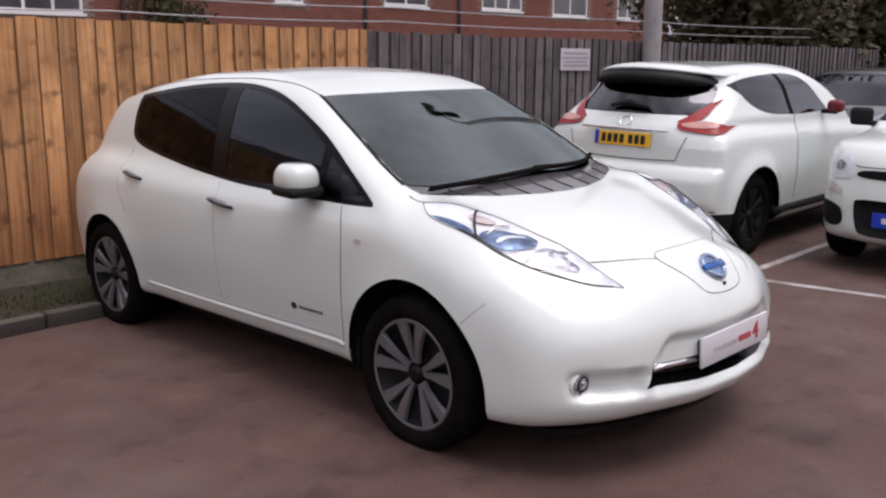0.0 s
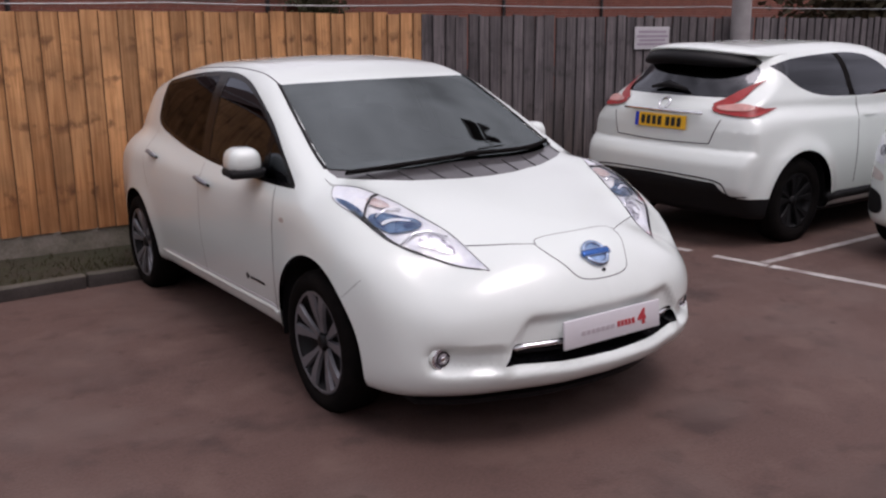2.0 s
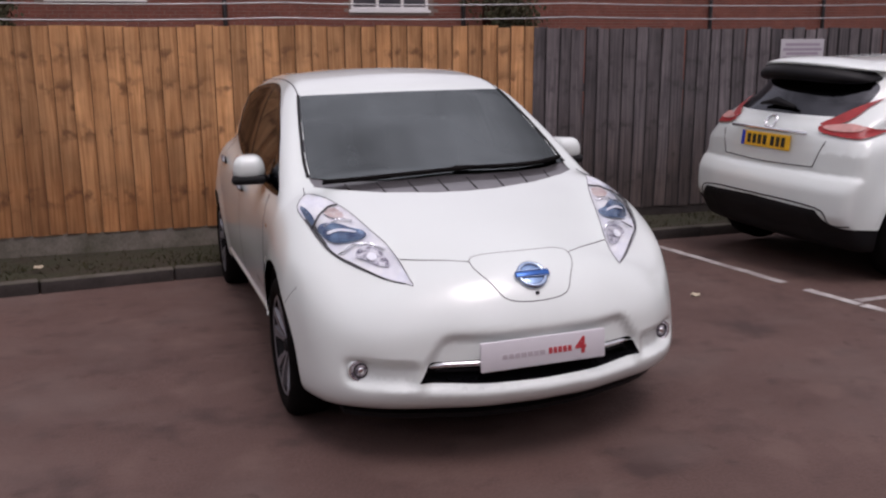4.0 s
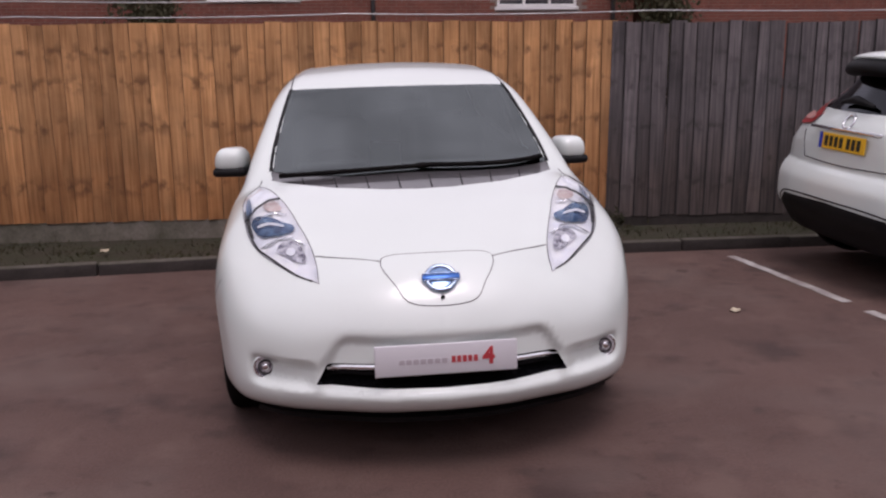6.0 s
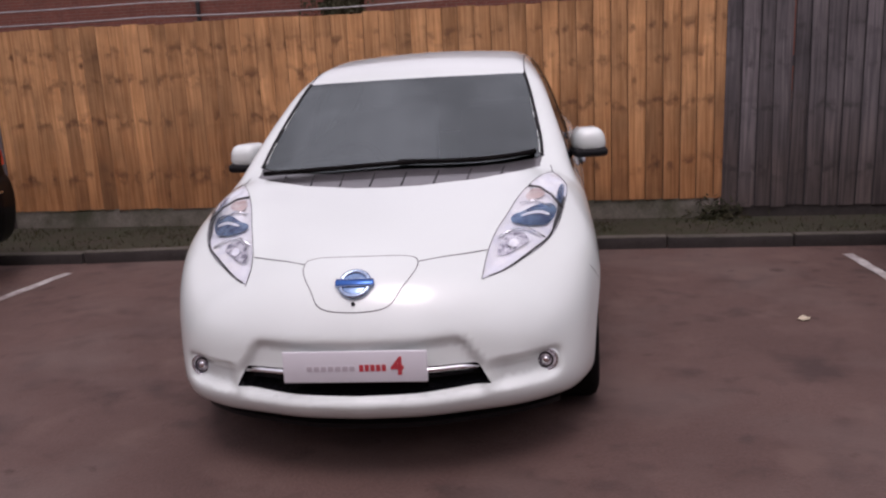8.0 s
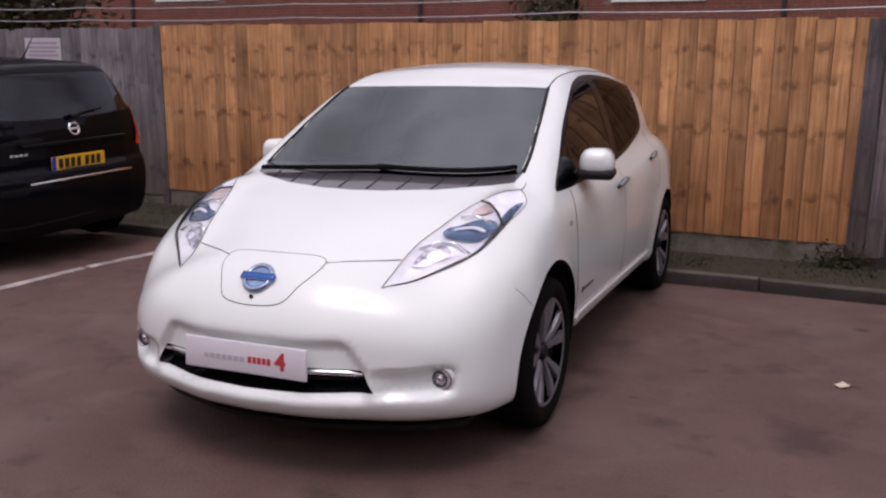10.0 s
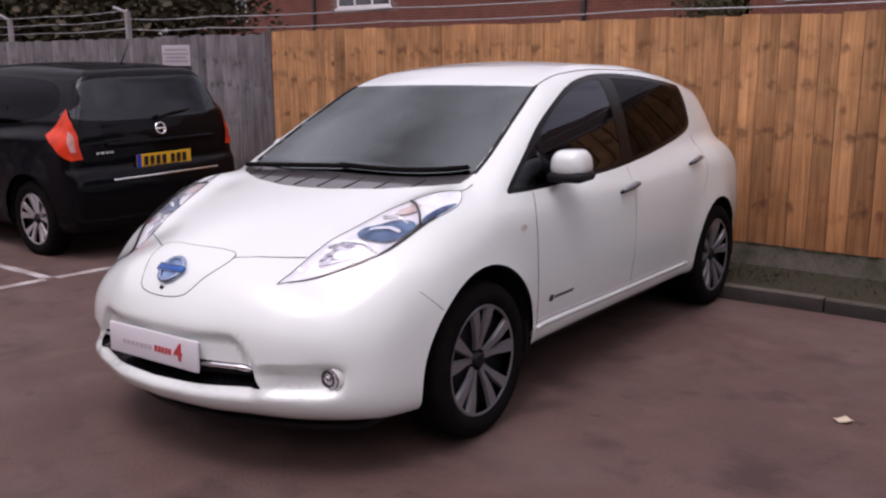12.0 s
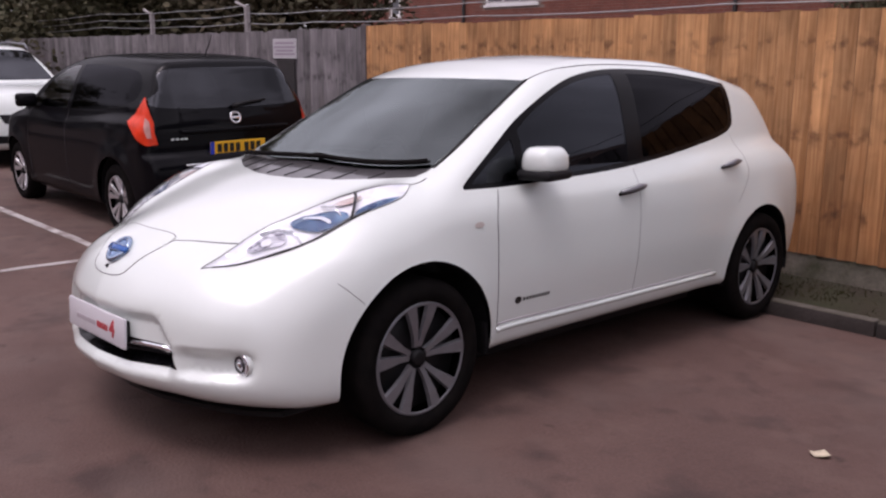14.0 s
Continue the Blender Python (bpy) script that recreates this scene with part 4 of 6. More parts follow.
    strand(shell, "door_gap", 1, outline([(3.47, 1.10), (3.49, 0.98), (3.48, 0.88), (3.36, 0.735)], 6, False), s * 0.86, 0.0009, GAP, hatch)
    strand(shell, "bumper_gap", 1, outline([(0.575, 0.685), (0.62, 0.645), (0.668, 0.60)], 4, False), s * 0.86, 0.0011, GAP, hatch)
    strand(shell, "bonnet_gap", 2, np.array([(1.05, s * 0.712), (1.09, s * 0.712), (1.14, s * 0.705)]), 1.0, 0.002, GAP, hatch)
    strand(shell, "roof_gap", 2, outline([(1.88, s * 0.575), (2.1, s * 0.565), (2.5, s * 0.556), (3.0, s * 0.556), (3.6, s * 0.54)], 6, False), 1.45, 0.0045, GAP, hatch, "dark roof seam", -0.002)
    strand(shell, "screen_seal", 2, outline([(1.21, s * 0.668), (1.34, s * 0.66), (1.48, s * 0.641), (1.68, s * 0.610), (1.88, s * 0.575)], 6, False), 1.2, 0.011, BLACK_PLASTIC, hatch, "black windscreen seal", -0.004)
    # sill step
    strand(shell, "sill_strip", 1, outline([(1.40, 0.358), (1.9, 0.352), (2.5, 0.350), (3.17, 0.352)], 8, False), s * 0.86, 0.013, WHITE_PAINT, hatch, "white sill strip", 0.001)
    # a grey strand stands in for the shadow of the sill step
    strand(shell, "sill_shadow", 1, outline([(1.40, 0.383), (1.9, 0.376), (2.5, 0.373), (3.13, 0.375)], 8, False), s * 0.86, 0.004, INK_GREY, hatch, "grey line painted as shadow above the sill strip", 0.0)
    part("mud_flap", box(s * 0.80 - 0.03, s * 0.80 + 0.05, 1.352, 1.372, 0.25, 0.40, 0.006), BLACK_PLASTIC, hatch, "black mud flap")
    # handles
    for door, a0, a1, z0, z1 in ((doors[nm][0], 2.25, 2.45, 0.877, 0.892), (doors[nm][1], 3.20, 3.39, 0.940, 0.955)):
        q = shell.line_on(1, np.array([(a0, z0), (0.5 * (a0 + a1), 0.5 * (z0 + z1)), (a1 - 0.04, z1), (a1, z1)]), s * 0.86, 0.024)[:, [1, 0, 2]]
        v, f = tube(q, [0.009, 0.014, 0.015, 0.009], 8)
        handle = part("handle", mesh_of("handle", v, f, ALLOY), None, door, "chrome door handle")
        q[:, 0] -= s * 0.012
        q[:, 2] -= 0.011
        v, f = tube(q, [0.008, 0.012, 0.013, 0.008], 8)
        part("handle_grip", mesh_of("handle_grip", v, f, BLACK_PLASTIC), None, handle, "dark inner face of the handle")
    for i in range(9):
        a = (1.575 + 0.0205 * i) if s > 0 else (1.555 + 0.0205 * i)
        patch(shell, "badge_bar", INK_BLACK, doors[nm][0], 1, [(a - 0.007, 0.459), (a + 0.007, 0.459), (a + 0.007, 0.474), (a - 0.007, 0.474)], s * 0.86, 0.002, "", 1)
    patch(shell, "plug_mark", INK_BLACK, doors[nm][0], 1, [((1.535 if s > 0 else 1.765) + 0.022 * math.cos(q), 0.467 + 0.017 * math.sin(q)) for q in np.arange(0, 6.28, 0.5)], s * 0.86, 0.002, "dark plug-shaped badge", 2)
    patch(shell, "side_repeater", TAIL_CLEAR, hatch, 1, [(1.285 + 0.028 * math.cos(q), 0.826 + 0.012 * math.sin(q)) for q in np.arange(0, 6.28, 0.4)], s * 0.86, 0.004, "small pale side repeater", 2)
    # door mirror
    mirror = part("door_mirror", box(-0.084, 0.084, -0.110, 0.090, -0.040, 0.086, 0.052, 5), WHITE_PAINT, hatch, "white door mirror with a black foot")
    for v in mirror.data.vertices:
        k = v.co.z / 0.1
        v.co.x *= 1 - 0.16 * max(0.0, k)
        v.co.y += 0.012 * (v.co.x * s / 0.1) ** 2 * (1 if v.co.y < 0 else 0.2)
    placed(mirror, pose(s * 0.886, 1.675, 1.045, 0, 0, s * 8))
    part("mirror_base", box(-0.0865, 0.0865, -0.1105, 0.092, -0.058, -0.010, 0.022, 3), BLACK_PLASTIC, mirror, "black mirror underside")
    inner, outer = sorted((-s * 0.165, -s * 0.085))
    part("mirror_arm", box(inner, outer, -0.045, 0.04, -0.066, -0.022, 0.014, 3), GLOSS_BLACK, mirror, "black mirror arm")
    part("mirror_glass", box(-0.058, 0.058, 0.087, 0.092, -0.012, 0.045, 0.002, 1), CHROME, mirror, "mirror glass")
    for y, (ca, cz, cr) in zip((0.967, 3.65), ARCHES):
        wheel(hatch, s * 0.785, y, s, rim=0.229)
        wheel_well(hatch, s, ca, cz, cr - 0.001, 0.50, 0.862, 0.26)
    # wipers
for pts in ([(1.10, -0.62), (1.072, -0.45), (1.058, -0.25), (1.062, -0.05), (1.075, 0.12)], [(1.078, 0.02), (1.075, 0.2), (1.10, 0.38), (1.15, 0.52), (1.215, 0.635)]):
    line = outline(pts, 6, False)
    wiper = strand(shell, "wiper", 2, line, 1.03, 0.012, RUBBER, hatch, "black wiper", 0.02)
    strand(shell, "wiper_blade", 2, line + np.array([0.012, 0.0]), 1.03, 0.006, RUBBER, wiper, "rubber wiper blade", 0.01)
for i, b in enumerate(np.arange(-0.5, 0.55, 0.14)):
    strand(shell, "scuttle_rib", 2, np.array([(0.875 + 0.32 * b * b, b), (0.95 + 0.30 * b * b, b * 1.02), (1.02 + 0.3 * b * b, b * 1.04)]), 1.0, 0.0042, GAP, hatch, "", -0.004)

# ---- inside: lining, dashboard, seats, wheel
q, fs, g = [], [], []
for nm in ("body", "door_front_left", "door_front_right", "door_rear_left", "door_rear_right", "trim_left", "trim_right", "cowl"):
    p0, f0, g0 = shell.take(nm)
    mid = p0[f0].mean(1)
    f0 = f0[(mid[:, 0] > 1.02) & (mid[:, 0] < 4.35) & (mid[:, 2] > 0.5)]
    fs.append(f0 + sum(len(i) for i in q))
    q.append(p0 - 0.018 * g0)
q, fs = np.concatenate(q), np.concatenate(fs)
part("cabin_lining", mesh_of("cabin_lining", q[:, [1, 0, 2]], fs, CABIN), None, hatch, "dark cabin lining")
part("underbody", box(-0.50, 0.50, 0.45, 4.1, 0.155, 0.42, 0.03), BLACK_PLASTIC, hatch, "black underbody")
part("underbody", box(-0.70, 0.70, 1.42, 3.20, 0.17, 0.40, 0.03), BLACK_PLASTIC, hatch, "black underbody")
# black tray under the nose, following the bumper
lip = [(b, float(HB_NOSE(abs(b))) + 0.15) for b in np.linspace(-0.72, 0.72, 25)]
tray = bmesh.new()
rim_low = [tray.verts.new((b, a, 0.178)) for b, a in lip + [(0.72, 0.64), (-0.72, 0.64)]]
rim_high = [tray.verts.new((b, a - 0.01, 0.20)) for b, a in lip + [(0.72, 0.65), (-0.72, 0.65)]]
tray.faces.new(rim_low[::-1])
tray.faces.new(rim_high)
for i in range(len(rim_low)):
    j = (i + 1) % len(rim_low)
    tray.faces.new((rim_low[i], rim_low[j], rim_high[j], rim_high[i]))
part("undertray", tray, BLACK_PLASTIC, hatch, "black tray under the front bumper")
part("cabin_floor", box(-0.74, 0.74, 1.30, 4.0, 0.42, 0.46), CABIN, hatch, "dark cabin floor")
dash = part("dashboard", box(-0.72, 0.72, 1.16, 1.72, 0.60, 0.985, 0.07, 4), DASH, hatch, "dark grey dashboard")
for v in dash.data.vertices:
    if v.co.z > 0.8:
        v.co.z -= 0.10 * max(0.0, (1.45 - v.co.y))
part("instrument_hood", box(-0.56, -0.18, 1.42, 1.66, 0.95, 1.045, 0.04, 3), DASH, dash, "instrument hood")
pts = [(-0.37 + 0.185 * math.cos(q), 1.80 + 0.07 * math.sin(q), 0.92 + 0.17 * math.sin(q)) for q in np.arange(0, 6.28, 0.26)]
part("steering_wheel", mesh_of("steering_wheel", *tube(pts, 0.016, 8, True), CABIN), None, hatch, "black steering wheel")
part("rear_view_mirror", box(-0.12, 0.12, 1.80, 1.83, 1.285, 1.345, 0.014, 3), CABIN, hatch, "black rear view mirror")
for x, y in ((-0.37, 2.35), (0.37, 2.35), (-0.37, 3.25), (0.37, 3.25)):
    seat = part("seat", box(-0.25, 0.25, -0.28, 0.25, 0.46, 0.68, 0.07, 3), CABIN, hatch, "dark cloth seat")
    seat.location = (x, y, 0)
    back = part("seat_back", box(-0.24, 0.24, -0.06, 0.07, 0.0, 0.58, 0.06, 3), CABIN, seat)
    placed(back, pose(0, 0.24, 0.64, -16, 0, 0))
    rest = part("headrest", box(-0.13, 0.13, -0.05, 0.05, 0.0, 0.17, 0.04, 3), CABIN, seat)
    placed(rest, pose(0, 0.42, 1.22, -12, 0, 0))

# ---------------------------------------------------------------- ground, bays, kerb, verge
def fall(y):
    """The tarmac drops gently towards the kerb."""
    return -0.0175 * min(max(y - 2.8, 0.0), 2.65)


ys = [-320, -60, -8, 0, 2.8, 5.45, 7, 30, 320]
v = [(x, y, fall(y)) for y in ys for x in (-320, -20, 0, 8, 24, 320)]
f = [(j * 6 + i, j * 6 + i + 1, (j + 1) * 6 + i + 1, (j + 1) * 6 + i) for j in range(len(ys) - 1) for i in range(5)]
ground = tagged(part("ground", mesh_of("ground", v, f, ASPHALT, False)), "worn brown-grey asphalt car park with dark stains", "ground", kind="structure")


def bay_line(p, q, width, label):
    """A painted strip in worn lengths between two places, lying just above the tarmac."""
    p, q = Vector((*p, 0)), Vector((*q, 0))
    d = (q - p).normalized()
    s = d.cross(Vector((0, 0, 1)))
    length = (q - p).length
    n = max(2, int(length / 0.12))
    rnd = random.Random(int(p.x * 100 + q.y * 10))
    v, f = [], []
    for i in range(n + 1):
        c = p + d * length * i / n
        w = width / 2
        for k in (-1, 1):
            e = c + s * (k * w * rnd.uniform(0.8, 1.1))
            v.append((e.x, e.y, fall(e.y) + 0.004))
    for i in range(n):
        f.append((2 * i, 2 * i + 1, 2 * i + 3, 2 * i + 2))
    return tagged(part("bay_line", mesh_of("bay_line", v, f, LINE_PAINT, False)), label, "road marking", "parking bay lines", "structure")


for start, end, width in (((5.86, 5.14), (6.01, 3.68), 0.075), ((6.025, 3.46), (6.08, 3.02), 0.08), ((6.085, 3.00), (6.30, 1.9), 0.085), ((6.13, 3.10), (9.6, 3.32), 0.075),
                          ((0.135, 4.75), (0.03, 3.85), 0.085), ((0.03, 3.82), (0.02, 2.94), 0.085), ((0.015, 2.86), (-0.06, 0.9), 0.085), ((0.0, 2.90), (-4.2, 2.86), 0.085)):
    bay_line(start, end, width, "worn white parking bay line on asphalt")


def kerb_y(x):
    pts = [(-14, 4.6), (-4, 4.9), (0, 5.05), (1.9, 5.27), (4.2, 5.38), (6.3, 5.41), (16, 5.6)]
    for (x0, y0), (x1, y1) in zip(pts, pts[1:]):
        if x <= x1:
            return y0 + (y1 - y0) * (x - x0) / (x1 - x0)
    return pts[-1][1]


verge_z = 0.030
v, f = [], []
xs = np.linspace(-14, 16, 61)
rnd = random.Random(4)
for x in xs:
    y0 = kerb_y(x) + 0.066
    for k in range(6):
        y = y0 + (6.30 - y0) * k / 5
        v.append((x, y, verge_z + (0.012 * rnd.uniform(-1, 1) if 0 < k < 5 else 0) - 0.03 * k / 5))
for i in range(len(xs) - 1):
    for k in range(5):
        f.append((i * 6 + k, (i + 1) * 6 + k, (i + 1) * 6 + k + 1, i * 6 + k + 1))
verge = tagged(part("verge", mesh_of("verge", v, f, SOIL)), "strip of dark soil and moss along the fence", "verge", kind="structure")
v, f = [], []
for i in range(9000):
    x = rnd.uniform(-6, 11)
    y = rnd.uniform(kerb_y(x) + 0.12, 6.22)
    if noise.noise(Vector((x * 1.3, y * 2.0, 0.3))) < -0.05 and rnd.random() < 0.8:
        continue
    h, w, a, lean = rnd.uniform(0.012, 0.045), rnd.uniform(0.003, 0.007), rnd.uniform(0, 3.14), rnd.uniform(-0.03, 0.03)
    z = verge_z - 0.03 * (y - kerb_y(x) - 0.1) / (6.2 - kerb_y(x))
    n0 = len(v)
    v += [(x - w * math.cos(a), y - w * math.sin(a), z), (x + w * math.cos(a), y + w * math.sin(a), z), (x + lean, y + lean * 0.5, z + h)]
    f.append((n0, n0 + 1, n0 + 2))
tagged(part("grass", mesh_of("grass", v, f, GRASS, False)), "short patchy grass and weeds on the verge", "grass", kind="stuff")

def weed(x, y, height, spread, seed):
    """A low clump of stems and narrow leaves at the foot of the fence."""
    r = random.Random(seed)
    e = thing("weed", pose(x, y, verge_z - 0.03), "dark green weeds growing at the foot of the fence", "weed", "weeds along the fence")
    v, f = [], []
    for _ in range(14):
        q, d = r.uniform(0, 6.28), spread * r.uniform(0.2, 1.0)
        a, b = tube([(0.02 * math.cos(q), 0.02 * math.sin(q), 0), (0.5 * d * math.cos(q), 0.3 * d * math.sin(q), height * 0.6), (d * math.cos(q), 0.4 * d * math.sin(q), height * r.uniform(0.6, 1.0))], 0.003, 4)
        n = len(v)
        v += a
        f += [tuple(i + n for i in k) for k in b]
    part("stems", mesh_of("stems", v, f, BARK), None, e)
    v, f = [], []
    for _ in range(260):
        p = Vector((r.gauss(0, spread * 0.45), r.gauss(0, spread * 0.2), abs(r.gauss(0, height * 0.45))))
        a = Vector((r.gauss(0, 1), r.gauss(0, 1), r.gauss(0.3, 0.6))).normalized() * r.uniform(0.02, 0.05)
        b = a.orthogonal().normalized() * 0.010
        n = len(v)
        v += [p - a, p + b, p + a, p - b]
        f.append((n, n + 1, n + 2, n + 3))
    part("leaves", mesh_of("leaves", v, f, WEED, False), None, e)


weed(5.13, 6.19, 0.17, 0.22, 2)

# kerb stones end to end, each a little out of line
kerb = thing("kerb", pose(-13.6, 0, 0), "low worn concrete kerb stones along the verge", "kerb", kind="structure")
x = -13.6
rnd = random.Random(5)
stone_meshes = []
for k in range(4):
    bm = box(0.004, 0.907, -0.035, 0.035, -0.15, 0.0, 0.010, 2)
    for q in bm.verts:
        q.co.z += 0.004 * rnd.uniform(-1, 1)
    me = bpy.data.meshes.new("kerb_stone")
    bm.to_mesh(me)
    bm.free()
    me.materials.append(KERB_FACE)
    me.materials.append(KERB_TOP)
    # upward faces get the lit colour, all others the shaded one
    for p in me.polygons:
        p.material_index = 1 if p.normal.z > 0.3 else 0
    stone_meshes.append(me)
while x < 15.6:
    y0, y1 = kerb_y(x), kerb_y(x + 0.9)
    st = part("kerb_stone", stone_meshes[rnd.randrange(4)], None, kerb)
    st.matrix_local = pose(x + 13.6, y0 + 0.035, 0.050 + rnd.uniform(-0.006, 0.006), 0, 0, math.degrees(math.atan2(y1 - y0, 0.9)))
    x += 0.912

# ---------------------------------------------------------------- fences
rnd = random.Random(11)


def board_mesh(name, mat, top, edge):
    """A feather-edged board: one edge thick, one thin, with slightly crooked ends."""
    w, h = 0.152, top
    v, n = [], 6
    for z in (0.0, h * 0.33, h * 0.66, h):
        o = rnd.uniform(-0.004, 0.004)
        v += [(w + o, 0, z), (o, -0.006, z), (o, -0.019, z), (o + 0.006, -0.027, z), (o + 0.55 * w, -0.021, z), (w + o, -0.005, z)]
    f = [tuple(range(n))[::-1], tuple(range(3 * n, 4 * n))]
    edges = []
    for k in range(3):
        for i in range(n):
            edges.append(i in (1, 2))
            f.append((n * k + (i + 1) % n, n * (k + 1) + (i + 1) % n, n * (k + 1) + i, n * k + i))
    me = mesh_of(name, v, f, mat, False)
    # the thick edge's faces take the colour with the joint shadow in it
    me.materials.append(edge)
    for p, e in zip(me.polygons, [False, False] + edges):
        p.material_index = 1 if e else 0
    return me


def fence(x0, x1, y, z0, z1, mat, label, tilt, jitter, base=None):
    e = thing("fence", pose(x0, y, 0), label, "fence", kind="structure")
    part("gravel_board", box(0, x1 - x0, -0.012, 0.03, -0.06, z0 - 0.002, 0.004, 1), base or MOSSY, e, "mossy concrete gravel board")
    for z in (z0 + 0.30, z0 + 0.81, z0 + 1.16):
        part("rail", box(0, x1 - x0, 0.002, 0.06, z - 0.04, z + 0.04, 0.004, 1), mat, e)
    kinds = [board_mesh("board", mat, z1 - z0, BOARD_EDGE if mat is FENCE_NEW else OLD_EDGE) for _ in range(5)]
    x = 0.0
    while x < x1 - x0 - 0.05:
        b = part("board", kinds[rnd.randrange(5)], None, e)
        b.matrix_local = pose(x, rnd.uniform(-0.003, 0.002), z0 - rnd.uniform(0, jitter), 0, rnd.gauss(0, tilt), rnd.gauss(0, 1.0)) @ Matrix.Diagonal((rnd.uniform(0.94, 1.04), 1, 1 + rnd.uniform(-0.006, 0.006), 1))
        x += rnd.uniform(0.128, 0.144)
    return e


fence(-1.34, 5.13, 6.29, 0.17, 1.815, FENCE_NEW, "new orange-brown closeboard fence with dark knots", 0.12, 0.008)
fence(5.145, 16.2, 6.29, 0.10, 1.805, FENCE_OLD, "weathered grey closeboard fence", 0.35, 0.02, KERB_FACE)
fence(-14.2, -1.36, 6.30, 0.10, 1.80, FENCE_GREY, "weathered grey closeboard fence", 0.35, 0.02)
tagged(part("fence_post", box(-1.385, -1.30, 6.25, 6.33, 0.0, 1.83, 0.006, 1), FENCE_OLD), "grey wooden fence post", "fence post")


def sign(x0, x1, z0, z1, y):
    e = thing("notice_sign", pose((x0 + x1) / 2, y, (z0 + z1) / 2), "small faded white notice board fixed to the grey fence", "sign", "notice signs")
    w, h = (x1 - x0) / 2, (z1 - z0) / 2
    part("board", box(-w, w, -0.008, 0.004, -h, h, 0.003, 1), SIGN_WHITE, e)
    for k, (a, s) in enumerate(((0.55, 0.8), (0.15, 0.9), (-0.2, 0.75), (-0.55, 0.85))):
        part("print_bar", box(-w * s, w * s, -0.0095, -0.0085, h * a - 0.013, h * a + 0.013), SIGN_PRINT, e)


sign(7.80, 8.31, 1.455, 1.69, 6.255)
sign(-3.20, -2.67, 1.46, 1.695, 6.262)
tagged(part("backing_board", box(-3.12, -2.72, 6.258, 6.264, 0.9, 1.45, 0.003, 1), GUTTER), "dark board below the notice on the fence", "board")

# posts and wire above the fence
flood = thing("floodlight_post", pose(9.30, 6.12, 0), "tall grey painted post with twin floodlights by the fence", "lamp post")
part("post", mesh_of("post", *tube([(0, 0, 0.0), (0, 0, 1.2), (0, 0, 4.5), (0, 0, 6.6)], [0.125, 0.115, 0.085, 0.06], 16), POST_GREY), None, flood)
part("arm", mesh_of("arm", *tube([(0, 0, 6.45), (-0.10, 0.02, 6.68), (-0.32, 0.05, 6.76), (-0.58, 0.08, 6.66), (-0.80, 0.12, 6.42)], 0.035, 8), GUTTER), None, flood, "dark curved arm")
part("crossbar", mesh_of("crossbar", *tube([(-1.12, 0.10, 6.50), (-0.48, 0.14, 6.28)], 0.028, 8), GUTTER), None, flood, "dark crossbar")
for x, y, z in ((-1.02, 0.10, 6.44), (-0.60, 0.14, 6.27)):
    head = part("floodlight", box(-0.17, 0.17, -0.12, 0.12, -0.13, 0.13, 0.03, 2), GUTTER, flood, "dark floodlight head")
    head.matrix_local = pose(x, y, z, -30, 20, 8)


def wire(pts, label="thin galvanised wire strung above the fence"):
    line = []
    for (p, q) in zip(pts, pts[1:]):
        for k in range(6):
            t = k / 6
            s = 4 * t * (1 - t) * 0.02
            line.append([p[i] + (q[i] - p[i]) * t - (s if i == 2 else 0) for i in range(3)])
    line.append(pts[-1])
    return tagged(part("wire", mesh_of("wire", *tube(line, 0.0065, 5), GALV)), label, "wire", "fence wires")


for z in (1.885, 2.01):
    wire([(-4.1, 6.42, z + 0.02), (-2.5, 6.42, z), (0.2, 6.42, z - 0.01), (2.9, 6.42, z), (5.6, 6.42, z + 0.015), (9.2, 6.42, z + 0.03), (14.0, 6.42, z + 0.06)])
for z in (1.92, 2.03, 2.14):
    wire([(-4.1, 6.45, z), (-6.0, 6.45, z - 0.02), (-9.0, 6.45, z + 0.03), (-13.0, 6.45, z)])
for x in (-4.1, -7.0):
    e = thing("wire_post", pose(x, 6.43, 0), "grey steel post with an angled arm carrying wire behind the fence", "post", "wire posts")
    part("post", box(-0.03, 0.03, -0.03, 0.03, 0, 2.12, 0.004, 1), POST_GREY, e)
    part("arm", mesh_of("arm", *tube([(0, 0, 2.10), (-0.28, 0, 2.18)], 0.022, 6), POST_GREY), None, e)

# litter on the tarmac
for x, y, s, r in ((5.217, 3.56, 0.05, 20), (0.95, 5.55, 0.06, 70), (3.6, 5.32, 0.03, 10)):
    z = fall(y) + 0.004 if y < 5.3 else verge_z + 0.03
    v = [(0, 0, 0.004), (s, 0.1 * s, 0.012), (0.9 * s, 0.5 * s, 0.004), (0.4 * s, 0.75 * s, 0.016), (-0.3 * s, 0.55 * s, 0.003), (-0.6 * s, 0.1 * s, 0.014), (-0.2 * s, -0.35 * s, 0.003), (0.5 * s, -0.4 * s, 0.010)]
    f = [(0, 1, 2), (0, 2, 3), (0, 3, 4), (0, 4, 5), (0, 5, 6), (0, 6, 7), (0, 7, 1)]
    bm = bmesh.new()
    bm.from_mesh(mesh_of("scrap", v, f, DRY_LEAF, False))
    bmesh.ops.solidify(bm, geom=bm.faces[:], thickness=0.002)
    o = tagged(part("scrap", bm, DRY_LEAF), "pale dry leaf lying on the ground", "leaf", "fallen leaves")
    o.matrix_world = pose(x, y, z, 0, 0, r)

